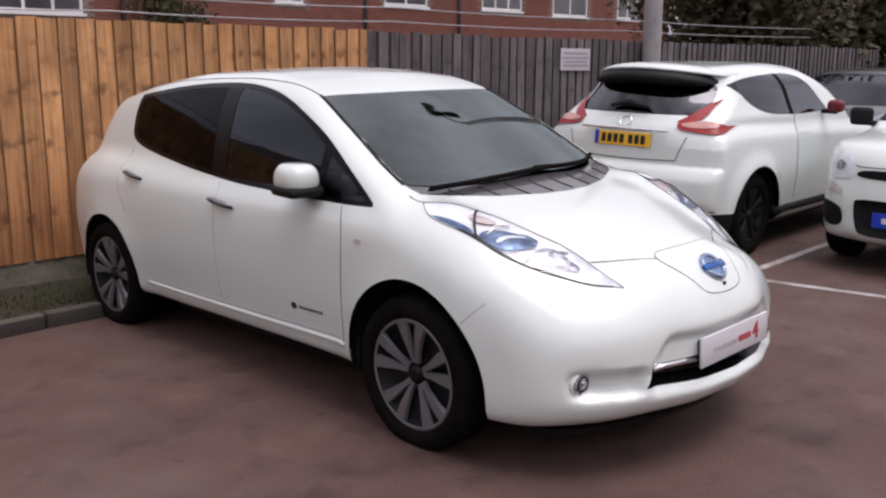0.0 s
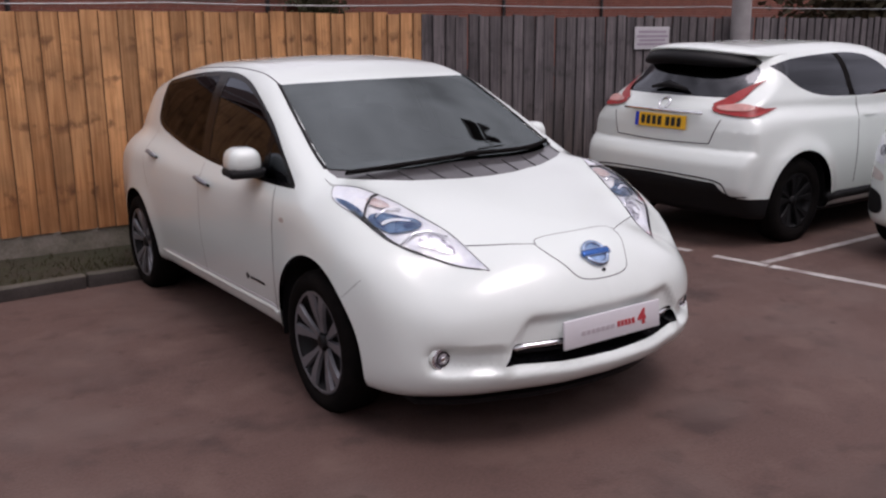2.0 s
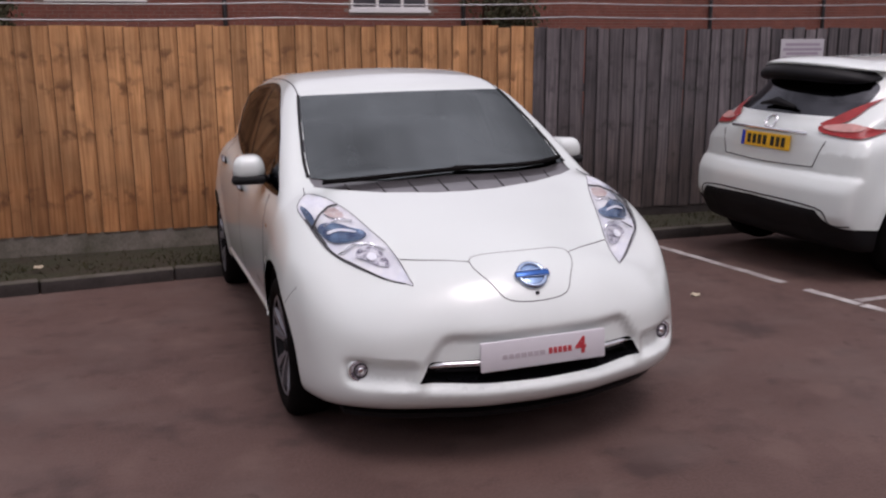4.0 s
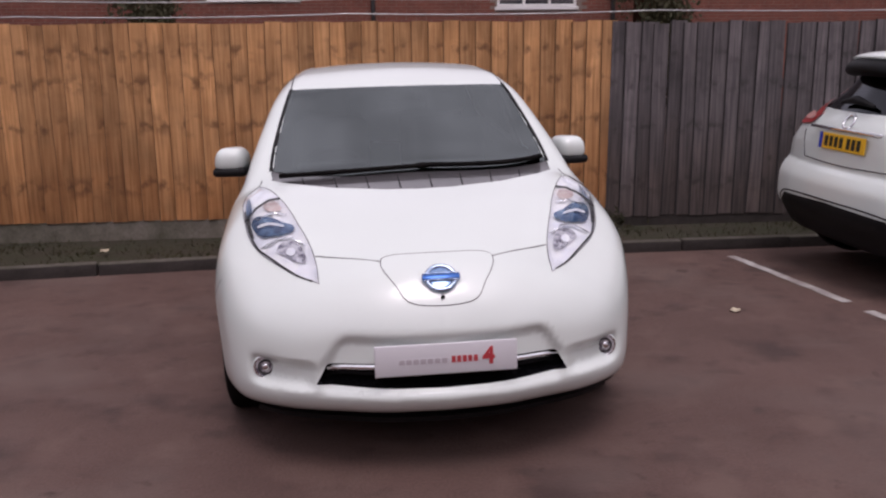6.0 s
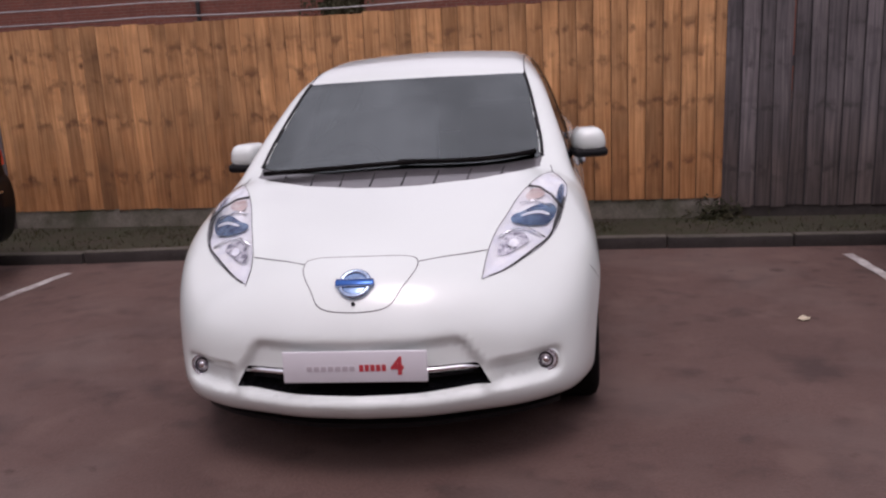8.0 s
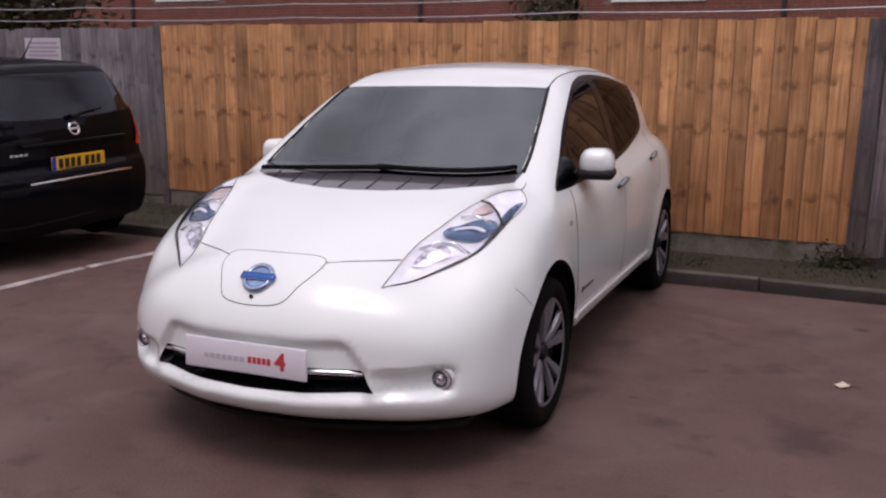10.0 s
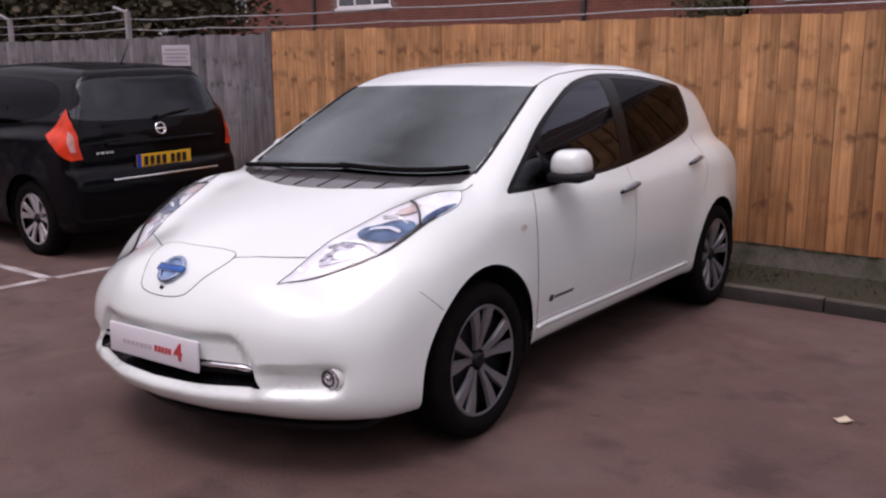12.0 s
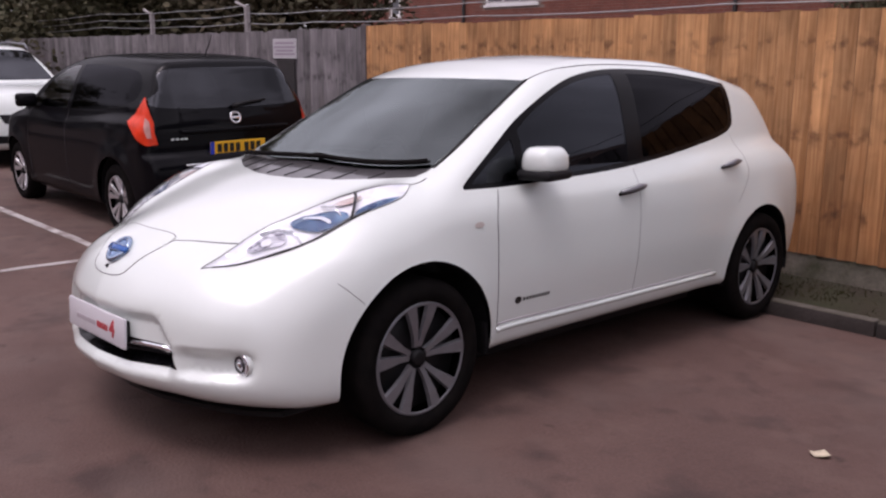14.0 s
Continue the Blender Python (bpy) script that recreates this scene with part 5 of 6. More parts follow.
# ---------------------------------------------------------------- brick houses behind the fence
def house_window(parent, x0, x1, z0, z1, lights, y=0.0):
    """A white frame with panes set into a brick wall; y: the wall's face."""
    w = part("window", box(x0, x1, y + 0.045, y + 0.06, z0, z1), CURTAIN, parent, "white framed house window")
    part("sill", box(x0 - 0.05, x1 + 0.05, y - 0.07, y + 0.06, z0 - 0.07, z0, 0.008, 1), UPVC, w, "white window sill")
    t = 0.065
    part("frame", box(x0, x1, y - 0.012, y + 0.05, z1 - t, z1, 0.006, 1), UPVC, w)
    part("frame", box(x0, x1, y - 0.012, y + 0.05, z0 + 0.002, z0 + t, 0.006, 1), UPVC, w)
    for i in range(lights + 1):
        x = x0 + t / 2 + (x1 - x0 - t) * i / lights
        part("frame", box(x - t / 2, x + t / 2, y - 0.014, y + 0.048, z0 + t, z1 - t, 0.006, 1), UPVC, w)
        if i < lights:
            part("pane", box(x + t / 2, x + (x1 - x0 - t) / lights - t / 2, y + 0.014, y + 0.02, z0 + t, z1 - t), HOUSE_GLASS, w, "dark reflecting pane")


def house(x0, x1, y, depth, eaves, windows, pipes, label):
    """A two-storey brick house: wall with openings, courses of brick by the windows' height, roof, windows, pipes."""
    e = thing("house", pose(x0, y, 0), label, "house", "brick houses")
    L = x1 - x0
    # the front wall, in pieces round its openings
    cuts = sorted({0.0, L, *[w[0] - x0 for w in windows], *[w[1] - x0 for w in windows]})
    for a, b in zip(cuts, cuts[1:]):
        holes = sorted((w[2], w[3]) for w in windows if w[0] - x0 <= a + 1e-6 and w[1] - x0 >= b - 1e-6)
        z = 0.0
        for h0, h1 in holes + [(eaves, eaves)]:
            if h0 > z:
                part("wall", box(a, b, 0.008, 0.3, z, h0), MORTAR, e, "brick wall with pale joints")
            z = h1
    part("wall", box(0, 0.3, 0.3, depth, 0, eaves), BRICK, e, "red brick side wall")
    part("wall", box(L - 0.3, L, 0.3, depth, 0, eaves), BRICK, e, "red brick side wall")
    part("wall", box(0.3, L - 0.3, depth - 0.3, depth, 0, eaves), BRICK, e, "red brick back wall")
    part("floor_plate", box(0.3, L - 0.3, 0.3, depth - 0.3, 2.0, 2.1), CURTAIN, e)
    # bricks standing proud of the joints, low part of the wall that shows over the fence
    v, f = [], []
    z = 1.8
    row = 0
    while z < 4.6:
        x = -0.11 * (row % 2)
        while x < L:
            a, b = max(x + 0.006, 0.0), min(x + 0.219, L)
            x += 0.225
            if b - a < 0.03:
                continue
            if any(w[0] - x0 - 0.05 < b and w[1] - x0 + 0.05 > a and w[2] - 0.08 < z + 0.07 and w[3] > z for w in windows):
                continue
            n = len(v)
            v += [(a, 0, z), (b, 0, z), (b, 0, z + 0.065), (a, 0, z + 0.065), (a, 0.009, z), (b, 0.009, z), (b, 0.009, z + 0.065), (a, 0.009, z + 0.065)]
            f += [(n, n + 1, n + 2, n + 3), (n + 3, n + 2, n + 6, n + 7), (n, n + 4, n + 5, n + 1), (n, n + 3, n + 7, n + 4), (n + 1, n + 5, n + 6, n + 2)]
        z += 0.075
        row += 1
    tagged(part("brickwork", mesh_of("brickwork", v, f, BRICK, False), None, e, "red brick courses"), kind="stuff")
    part("wall_face", box(0, L, 0.001, 0.007, 4.6, eaves), BRICK, e, "red brick wall face")
    part("wall_face", box(0, L, 0.001, 0.007, 0, 1.8), BRICK, e, "red brick wall face")
    bm = bmesh.new()
    r = eaves + depth * 0.3
    pts = [(-0.3, -0.4, eaves - 0.05), (L + 0.3, -0.4, eaves - 0.05), (L + 0.3, depth + 0.4, eaves - 0.05), (-0.3, depth + 0.4, eaves - 0.05), (-0.3, depth / 2, r), (L + 0.3, depth / 2, r)]
    q = [bm.verts.new(p) for p in pts]
    for i in ((0, 1, 5, 4), (2, 3, 4, 5), (0, 4, 3), (1, 2, 5), (3, 2, 1, 0)):
        bm.faces.new([q[k] for k in i])
    part("roof", bm, ROOF_TILE, e, "brown tiled roof")
    for w in windows:
        house_window(e, w[0] - x0, w[1] - x0, w[2], w[3], w[4], 0.03)
    for p in pipes:
        part("downpipe", mesh_of("downpipe", *tube([(p - x0, -0.06, 0), (p - x0, -0.06, eaves)], 0.05, 8), GUTTER), None, e, "dark downpipe")
    return e


FY = 19.6
house(-1.0, 9.45, FY, 8, 4.9, [(6.25, 8.1, 2.52, 3.75, 3), (-0.2, 1.75, 2.72, 3.8, 3), (3.6, 4.6, 3.1, 4.0, 2)], [3.42, 8.95], "red brick house with white framed windows behind the fence")
house(10.35, 30.2, FY, 8, 5.0, [(12.9, 13.75, 2.98, 3.9, 2), (16.4, 18.0, 3.08, 4.0, 2), (20.2, 22.0, 3.12, 4.1, 3), (23.5, 25.3, 3.06, 4.1, 2), (27.0, 28.2, 3.08, 4.1, 2)], [15.7, 19.2, 29.3], "long red brick house with white framed windows")
house(-21.3, -1.72, FY, 8, 4.9, [(-13.3, -11.2, 2.98, 4.0, 3), (-17.85, -17.35, 2.78, 3.9, 1), (-7.5, -6.0, 3.1, 4.0, 2), (-3.6, -2.6, 2.95, 3.9, 2)], [-14.2, -5.0], "red brick house with white framed windows")
# an unseen brick block, added behind the walk to close off light and reflections
house(-16.0, 24.0, -24.0, 7, 7.0, [], [], "unseen plain brick building added to close the car park")


# ---------------------------------------------------------------- trees and shrubs
def tree_of(name, height, spread, low, leaves, mat, seed, label):
    """A tapered trunk with limbs, and a loose crown of small leaves in uneven clumps."""
    r = random.Random(seed)
    e = thing(name, Matrix(), label, "tree" if "tree" in name else "shrub")
    limbs = [([(0, 0, -0.1), (0.06, 0.03, height * 0.3), (-0.04, 0.08, height * 0.6), (0.05, 0.0, height * 0.9)], height * 0.028)]
    tips = []
    for i in range(11):
        q = r.uniform(0, 6.28)
        z = r.uniform(low, height * 0.75)
        d = spread * r.uniform(0.45, 0.95)
        end = (d * math.cos(q), d * math.sin(q), min(height, z + r.uniform(0.1, 0.35) * height))
        mid = (end[0] * 0.45, end[1] * 0.45, z + (end[2] - z) * 0.3)
        limbs.append(([(0.02, 0.02, z), mid, end], height * 0.011))
        tips += [end, mid, (end[0] * 0.75, end[1] * 0.75, end[2] - 0.1 * height * r.random())]
    v, f = [], []
    for pts, rad in limbs:
        a, b = tube(pts, [rad * (1 - 0.75 * i / (len(pts) - 1)) for i in range(len(pts))], 7)
        n = len(v)
        v += a
        f += [tuple(i + n for i in q) for q in b]
    part("trunk", mesh_of("trunk", v, f, BARK), None, e)
    v, f = [], []
    clumps = tips + [(spread * r.gauss(0, 0.4), spread * r.gauss(0, 0.4), r.uniform(low, height)) for _ in range(26)]
    for i in range(leaves):
        c = clumps[r.randrange(len(clumps))]
        s = spread * 0.17
        p = Vector((c[0] + r.gauss(0, s), c[1] + r.gauss(0, s), max(low * 0.6, c[2] + r.gauss(0, s * 0.8))))
        a, b = Vector((r.gauss(0, 1), r.gauss(0, 1), r.gauss(0, 0.6))).normalized(), Vector((r.gauss(0, 1), r.gauss(0, 1), r.gauss(0, 1))).normalized()
        k = r.uniform(0.05, 0.11)
        b = (b - a * a.dot(b)).normalized() * k * 0.55
        a = a * k
        n = len(v)
        v += [p - a, p + b * 0.9, p + a, p - b]
        f.append((n, n + 1, n + 2, n + 3))
    part("crown", mesh_of("crown", v, f, mat, False), None, e)
    return e


oak = tree_of("tree", 4.8, 2.6, 0.8, 15000, LEAF_DARK, 3, "broad dark green tree behind the fence")
oak.matrix_world = pose(18.6, 9.4, 0, 0, 0, 40)
thin = tree_of("tree", 4.4, 2.3, 0.8, 13000, LEAF_BROWN, 8, "tree with browning leaves behind the fence")
thin.matrix_world = pose(16.4, 8.7, 0, 0, 0, 10)
bush = tree_of("shrub", 2.6, 1.5, 0.3, 5000, LEAF_DARK, 21, "dark green shrub between fence and house")
bush.matrix_world = pose(-1.36, 18.3, 0) @ Matrix.Diagonal((0.55, 0.55, 1.1, 1))
# Copies of either tree at y of 3 or less are unseen, added to close the surroundings.
for m in (pose(22.0, 11.6, 0, 0, 0, 200), pose(20.8, 8.5, 0, 0, 0, 77), pose(-11.5, 8.8, 0, 0, 0, 15), pose(-15.0, 7.5, 0, 0, 0, 150), pose(-17.5, 10.5, 0, 0, 0, 310), pose(-19, 3.0, 0, 0, 0, 60), pose(-15.0, -5.0, 0, 0, 0, 95)):
    copy_thing(oak, m)
for m in (pose(19.0, 8.9, 0, 0, 0, 120), pose(23.5, 10.0, 0, 0, 0, 20), pose(-9.0, 10.2, 0, 0, 0, 220), pose(-13.2, 9.6, 0, 0, 0, 35), pose(-17.0, -1.0, 0, 0, 0, 160)):
    copy_thing(thin, m)
for m in (pose(9.9, 19.0, 0, 0, 0, 30), pose(-15.5, 14.0, 0, 0, 0, 250)):
    copy_thing(bush, m)

# ---------------------------------------------------------------- the other parked cars
def form_of(length, half, top, glass, tail, nose=1.0, waist=0.0, belt=1.0, roof=1.55, floor=0.22, arches=(), flare=0.02, crown=0.06, lean=None, wrap=None):
    """The form of a parked car from its side outline: bonnet and belt line, glasshouse line and tail line."""
    top, glass, tail = spline(*top), spline(*glass), spline(*tail)
    front = spline((0.0, 0.0), (0.3 * half, 0.02 * nose), (0.6 * half, 0.10 * nose), (0.8 * half, 0.22 * nose), (0.93 * half, 0.40 * nose), (1.15 * half, 0.8 * nose))
    tip = lean or spline((0.15, 0.10), (0.3, 0.02), (0.45, 0.0), (0.6, 0.015), (0.9, 0.10))
    side = spline((0.15, -0.10), (0.28, -0.03), (0.45, -0.008), (0.65, 0.0), (0.85, -0.012), (belt, -0.05), (belt + 0.15, -0.16))
    plan = spline((0.3, half - 0.02), (0.9, half), (0.75 * length, half), (length - 0.25, half - 0.03), (length, half - 0.09))
    house = spline((0.85, half - 0.055), (belt, half - 0.075), (belt + 0.2 * (roof - belt), half - 0.11), (belt + 0.6 * (roof - belt), half - 0.19), (roof - 0.06, half - 0.28 - waist), (roof + 0.1, half - 0.5))
    taper = spline((0.8, 0.0), (0.6 * length, 0.0), (0.85 * length, -0.02 - waist), (length, -0.07 - waist))

    wrap = wrap or spline((0.0, 0.0), (2.0, 0.0))

    def F(a, b, z):
        s = np.abs(b)
        bulge = sum(np.exp(-((np.hypot(a - ca, z - cz) - cr) / 0.09) ** 2) for ca, cz, cr in arches)
        sd = s - plan(a) - side(z) - flare * bulge
        tp = (z - top(a) + crown * s * s) * 0.93
        ns = (front(s) + tip(z) - a) * 0.9
        tl = a - tail(z) + 0.10 * s * s + 0.10 * np.maximum(s - 0.6 * half, 0) + wrap(z) * s * s
        body = smax(smax(sd, tp, 0.12), floor - z, 0.05)
        body = smax(smax(body, ns, 0.10), tl, 0.07)
        pn = (z - glass(a - 0.08 * s * s) + 0.07 * s * s) * 0.9
        hs = smax(smax(s - house(z) - taper(a), pn, 0.08), smax(0.75 - z, 0.75 - a, 0.02), 0.03)
        hs = smax(hs, tl, 0.06)
        return smin(body, hs, 0.03)
    return F


def car_shell(F, length, half, height, step, arches):
    sh = Shell(F, (-0.1, -half - 0.12, 0.1), (length + 0.15, half + 0.12, height + 0.1), step)
    for ca, cz, cr in arches:
        ring_line = np.array([(ca + cr * math.cos(q), cz + cr * math.sin(q)) for q in np.arange(0, 2 * math.pi, 0.1)])
        sh.split("arch", 1, ring_line, lambda a, b, z: np.abs(b) > 0.45)
    return sh


def running_gear(car, half, arches, radius, rim, face, length, split=True, spokes=5):
    for s in (1, -1):
        for ca, cz, cr in arches:
            wheel(car, s * (half - 0.115), ca, s, radius, 0.2, rim, spokes, face, split)
            wheel_well(car, s, ca, cz, cr - 0.001, half - 0.36, half - 0.03, 0.26)
    part("underbody", box(-half + 0.37, half - 0.37, 0.5, length - 0.3, 0.2, 0.5, 0.04), BLACK_PLASTIC, car, "black underbody")
    a0, a1 = arches[0][0] + arches[0][2] + 0.03, arches[1][0] - arches[1][2] - 0.03
    part("underbody", box(-half + 0.07, half - 0.07, a0, a1, 0.2, 0.42, 0.04), BLACK_PLASTIC, car, "black underbody")


def yellow_plate(car, m):
    """A yellow rear plate with a blue band; its registration is only dark bars."""
    p = part("plate", box(-0.26, 0.26, -0.055, 0.055, 0, 0.008, 0.003, 1), PLATE_YELLOW, car, "yellow rear number plate with a blue band")
    p.matrix_local = m
    part("plate_band", box(-0.26, -0.222, -0.055, 0.055, 0.0085, 0.0095), PLATE_BLUE, p, "blue band")
    for x in (-0.175, -0.118, -0.061, -0.004, 0.078, 0.135, 0.192):
        part("print_bar", box(x - 0.02, x + 0.02, -0.036, 0.036, 0.0085, 0.0095), INK_BLACK, p)
    return p


def oval(ca, cb, ra, rb, n=20):
    return [(ca + ra * math.cos(2 * math.pi * i / n), cb + rb * math.sin(2 * math.pi * i / n)) for i in range(n)]


# ---- white crossover, seen from behind
CR_ARCH = ((0.85, 0.34, 0.41), (3.38, 0.34, 0.41))
cr_form = form_of(4.135, 0.885, [(-0.1, 0.5), (0.0, 0.7), (0.15, 0.86), (0.4, 0.98), (1.2, 1.07), (2.2, 1.10), (3.5, 1.10), (4.0, 1.04), (4.2, 0.9)],
                  [(0.8, 0.92), (1.05, 1.06), (1.68, 1.43), (2.05, 1.55), (2.5, 1.575), (3.2, 1.555), (3.75, 1.495), (3.86, 1.44), (4.05, 1.06), (4.2, 0.7)],
                  [(0.2, 3.96), (0.35, 4.05), (0.5, 4.135), (0.64, 4.13), (0.73, 4.09), (0.77, 4.045), (0.9, 4.035), (1.04, 4.02), (1.12, 3.98), (1.44, 3.80), (1.6, 3.74)],
                  waist=0.03, belt=1.12, roof=1.57, floor=0.235, arches=CR_ARCH, flare=0.035, wrap=spline((0.9, 0.0), (1.02, 0.08), (1.12, 0.25), (1.3, 0.70), (1.5, 0.95)))
crossover = thing("crossover", pose(10.245, 4.558, -0.012, 0, 0, 94) @ pose(0, 0, 0, 0, -0.9, 0), "white crossover with red tail lamps parked along the fence", "car")
cs = car_shell(cr_form, 4.135, 0.885, 1.57, 0.03, CR_ARCH)
cr_side = outline([(3.50, 1.385), (3.33, 1.43), (2.9, 1.465), (2.4, 1.475), (2.12, 1.41), (1.80, 1.15), (2.4, 1.135), (3.0, 1.15), (3.30, 1.23)], 6, sharp=(0, 5))
for s, nm in ((1, "left"), (-1, "right")):
    cs.split("side_" + nm, 1, cr_side, (lambda a, b, z: b > 0.3) if s > 0 else (lambda a, b, z: b < -0.3))
cs.split("hatch_glass", 0, outline([(-0.58, 1.15), (0.58, 1.15), (0.58, 1.25), (0.50, 1.40), (0.0, 1.43), (-0.50, 1.40), (-0.58, 1.25)], 6, sharp=(0, 1)), lambda a, b, z: a > 3.4)
for s, nm in ((1, "left"), (-1, "right")):
    cs.split("pillar_" + nm, 1, np.array([(2.58, 1.0), (2.66, 1.0), (2.70, 1.6), (2.62, 1.6)]), lambda a, b, z: np.abs(b) > 0.3, ("side_" + nm,))
cs.split("screen", 0, outline([(-0.68, 1.10), (0.68, 1.10), (0.62, 1.3), (0.55, 1.47), (0.0, 1.49), (-0.55, 1.47), (-0.62, 1.3)], 6, sharp=(0, 1)), lambda a, b, z: a < 2.4)
cs.split("rear_skirt", 0, np.array([(-0.95, 0.1), (0.95, 0.1), (0.95, 0.40), (0.70, 0.42), (0.60, 0.52), (0.0, 0.54), (-0.60, 0.52), (-0.70, 0.42), (-0.95, 0.40)]), lambda a, b, z: a > 3.75)
panel(cs, "body", "body", WHITE_PAINT, crossover, "glossy white body shell")
panel(cs, "rear_skirt", "rear_skirt", BLACK_PLASTIC, crossover, "black lower bumper")
panel(cs, "side_left", "side_window", REAR_GLASS, crossover, "dark side windows")
panel(cs, "side_right", "side_window", REAR_GLASS, crossover, "dark side windows")
panel(cs, "pillar_left", "door_pillar", RUBBER, crossover, "black door pillar")
panel(cs, "pillar_right", "door_pillar", RUBBER, crossover, "black door pillar")
panel(cs, "hatch_glass", "rear_window", REAR_GLASS, crossover, "dark rear window")
panel(cs, "screen", "windscreen", PRIVACY, crossover, "dark windscreen")
part("cabin", box(-0.62, 0.62, 1.3, 3.7, 0.6, 1.05, 0.05), CABIN, crossover, "dark cabin")
running_gear(crossover, 0.885, CR_ARCH, 0.342, 0.22, RIM_DARK, 4.135)


def visor(title, half, back, deep, thick, height, mat, label):
    """A rounded lip across the top of a tailgate, sweeping forward and down towards its ends."""
    v, f, n, m = [], [], 17, 12
    for i in range(n):
        u = -1 + 2 * i / (n - 1)
        b = u * half
        k = max(0.12, (1 - u * u * u * u) ** 0.5)
        for j in range(m):
            q = 2 * math.pi * j / m
            v.append((b, back - 0.95 * b * b - deep + deep * math.cos(q) * (0.55 + 0.45 * k), height - 0.17 * b * b + thick * k * math.sin(q) - 0.25 * thick * (1 + math.cos(q))))
    for i in range(n - 1):
        f += [(i * m + j, i * m + (j + 1) % m, (i + 1) * m + (j + 1) % m, (i + 1) * m + j) for j in range(m)]
    f += [tuple(range(m))[::-1], tuple(range((n - 1) * m, n * m))]
    return part(title, mesh_of(title, v, f, mat), None, crossover, label)


visor("spoiler", 0.545, 3.97, 0.14, 0.068, 1.475, RIM_DARK, "black rounded roof spoiler")
visor("spoiler_top", 0.58, 3.92, 0.22, 0.035, 1.533, WHITE_PAINT, "white spoiler top")
yellow_plate(crossover, at_skin(cs, 0, (0.0, 0.945), 4.03) @ pose(0, 0, 0.006))
placed(part("plate_garnish", box(-0.40, 0.40, -0.012, 0.012, 0, 0.022, 0.006), CHROME, crossover, "chrome strip above the plate"), at_skin(cs, 0, (0.0, 1.028), 4.03))
ring("badge", 0.05, 0.010, CHROME, crossover, at_skin(cs, 0, (0.0, 1.085), 4.0), "round chrome badge")
for s in (1, -1):
    line = outline([(3.94, 1.085), (3.97, 1.055), (3.965, 1.028), (3.90, 1.014), (3.78, 1.034), (3.61, 1.077), (3.75, 1.082), (3.87, 1.096)], 5, sharp=(5,))
    prong = outline([(3.57, 1.28), (3.70, 1.232), (3.83, 1.168), (3.94, 1.095), (3.91, 1.09), (3.81, 1.145), (3.70, 1.212)], 5, sharp=(0,))
    lamp = patch(cs, "tail_lamp", TAIL_RED, crossover, 1, line, s * 0.72, 0.014, "red boomerang tail lamp with a pale centre")
    patch(cs, "lamp_prong", TAIL_RED, lamp, 1, prong, s * 0.72, 0.012, "red upper prong")
    patch(cs, "lamp_centre", LAMP_PINK, lamp, 1, outline([(3.93, 1.085), (3.955, 1.065), (3.94, 1.05), (3.88, 1.055), (3.83, 1.08), (3.86, 1.10)], 5), s * 0.68, 0.02, "pale lamp centre")
    strand(cs, "hatch_gap", 0, outline([(s * 0.54, 0.99), (s * 0.50, 0.88), (s * 0.47, 0.80)], 5, False), 4.03, 0.004, GAP, crossover)
    strand(cs, "door_gap", 1, outline([(2.58, 1.14), (2.60, 0.8), (2.60, 0.42)], 6, False), s * 0.88, 0.003, GAP, crossover)
    strand(cs, "sill_trim", 1, outline([(1.25, 0.33), (2.1, 0.33), (2.98, 0.33)], 6, False), s * 0.86, 0.05, BLACK_PLASTIC, crossover, "black sill trim", -0.02)
    m = part("door_mirror", box(-0.072, 0.072, -0.05, 0.05, -0.055, 0.055, 0.038, 4), MIRROR_RED, crossover, "red door mirror")
    placed(m, pose(s * 0.93, 1.95, 1.19))
    part("mirror_arm", box(-0.10, 0.04, -0.03, 0.03, -0.07, -0.03, 0.01), BLACK_PLASTIC, m).location = (-s * 0.05 + (0.03 if s < 0 else 0), 0, 0)
    patch(cs, "handle", WHITE_PAINT, crossover, 1, oval(2.42, 0.985, 0.10, 0.014), s * 0.88, 0.014, "white door handle")
strand(cs, "hatch_gap", 0, outline([(-0.47, 0.802), (0.0, 0.79), (0.47, 0.802)], 6, False), 4.03, 0.004, GAP, crossover)
strand(cs, "skirt_trim", 0, outline([(-0.82, 0.43), (-0.70, 0.43), (-0.60, 0.535), (0.0, 0.555), (0.60, 0.535), (0.70, 0.43), (0.82, 0.43)], 5, False), 4.1, 0.006, RIM_DARK, crossover, "thin dark bumper line", 0.0)
part("rear_wiper", mesh_of("rear_wiper", *tube([(-0.18, 3.955, 1.20), (0.0, 3.965, 1.235), (0.18, 3.955, 1.205)], [0.012, 0.03, 0.012], 8), BLACK_PLASTIC), None, crossover, "black rear wiper")

# ---- black small family car, seen from behind
NT_ARCH = ((0.82, 0.31, 0.37), (3.42, 0.31, 0.37))
nt_form = form_of(4.1, 0.848, [(-0.1, 0.45), (0.0, 0.62), (0.2, 0.82), (0.7, 0.97), (1.2, 1.03), (2.2, 1.02), (3.6, 1.08), (4.0, 1.04), (4.2, 0.9)],
                  [(0.7, 0.88), (1.0, 1.05), (1.75, 1.42), (2.2, 1.51), (2.7, 1.53), (3.4, 1.51), (3.82, 1.47), (3.92, 1.40), (4.03, 1.05), (4.15, 0.7)],
                  [(0.2, 4.0), (0.35, 4.07), (0.55, 4.1), (0.68, 4.08), (0.74, 4.04), (0.95, 4.03), (1.06, 4.02), (1.15, 3.99), (1.40, 3.89), (1.55, 3.84)],
                  belt=1.06, roof=1.53, arches=NT_ARCH, flare=0.018)
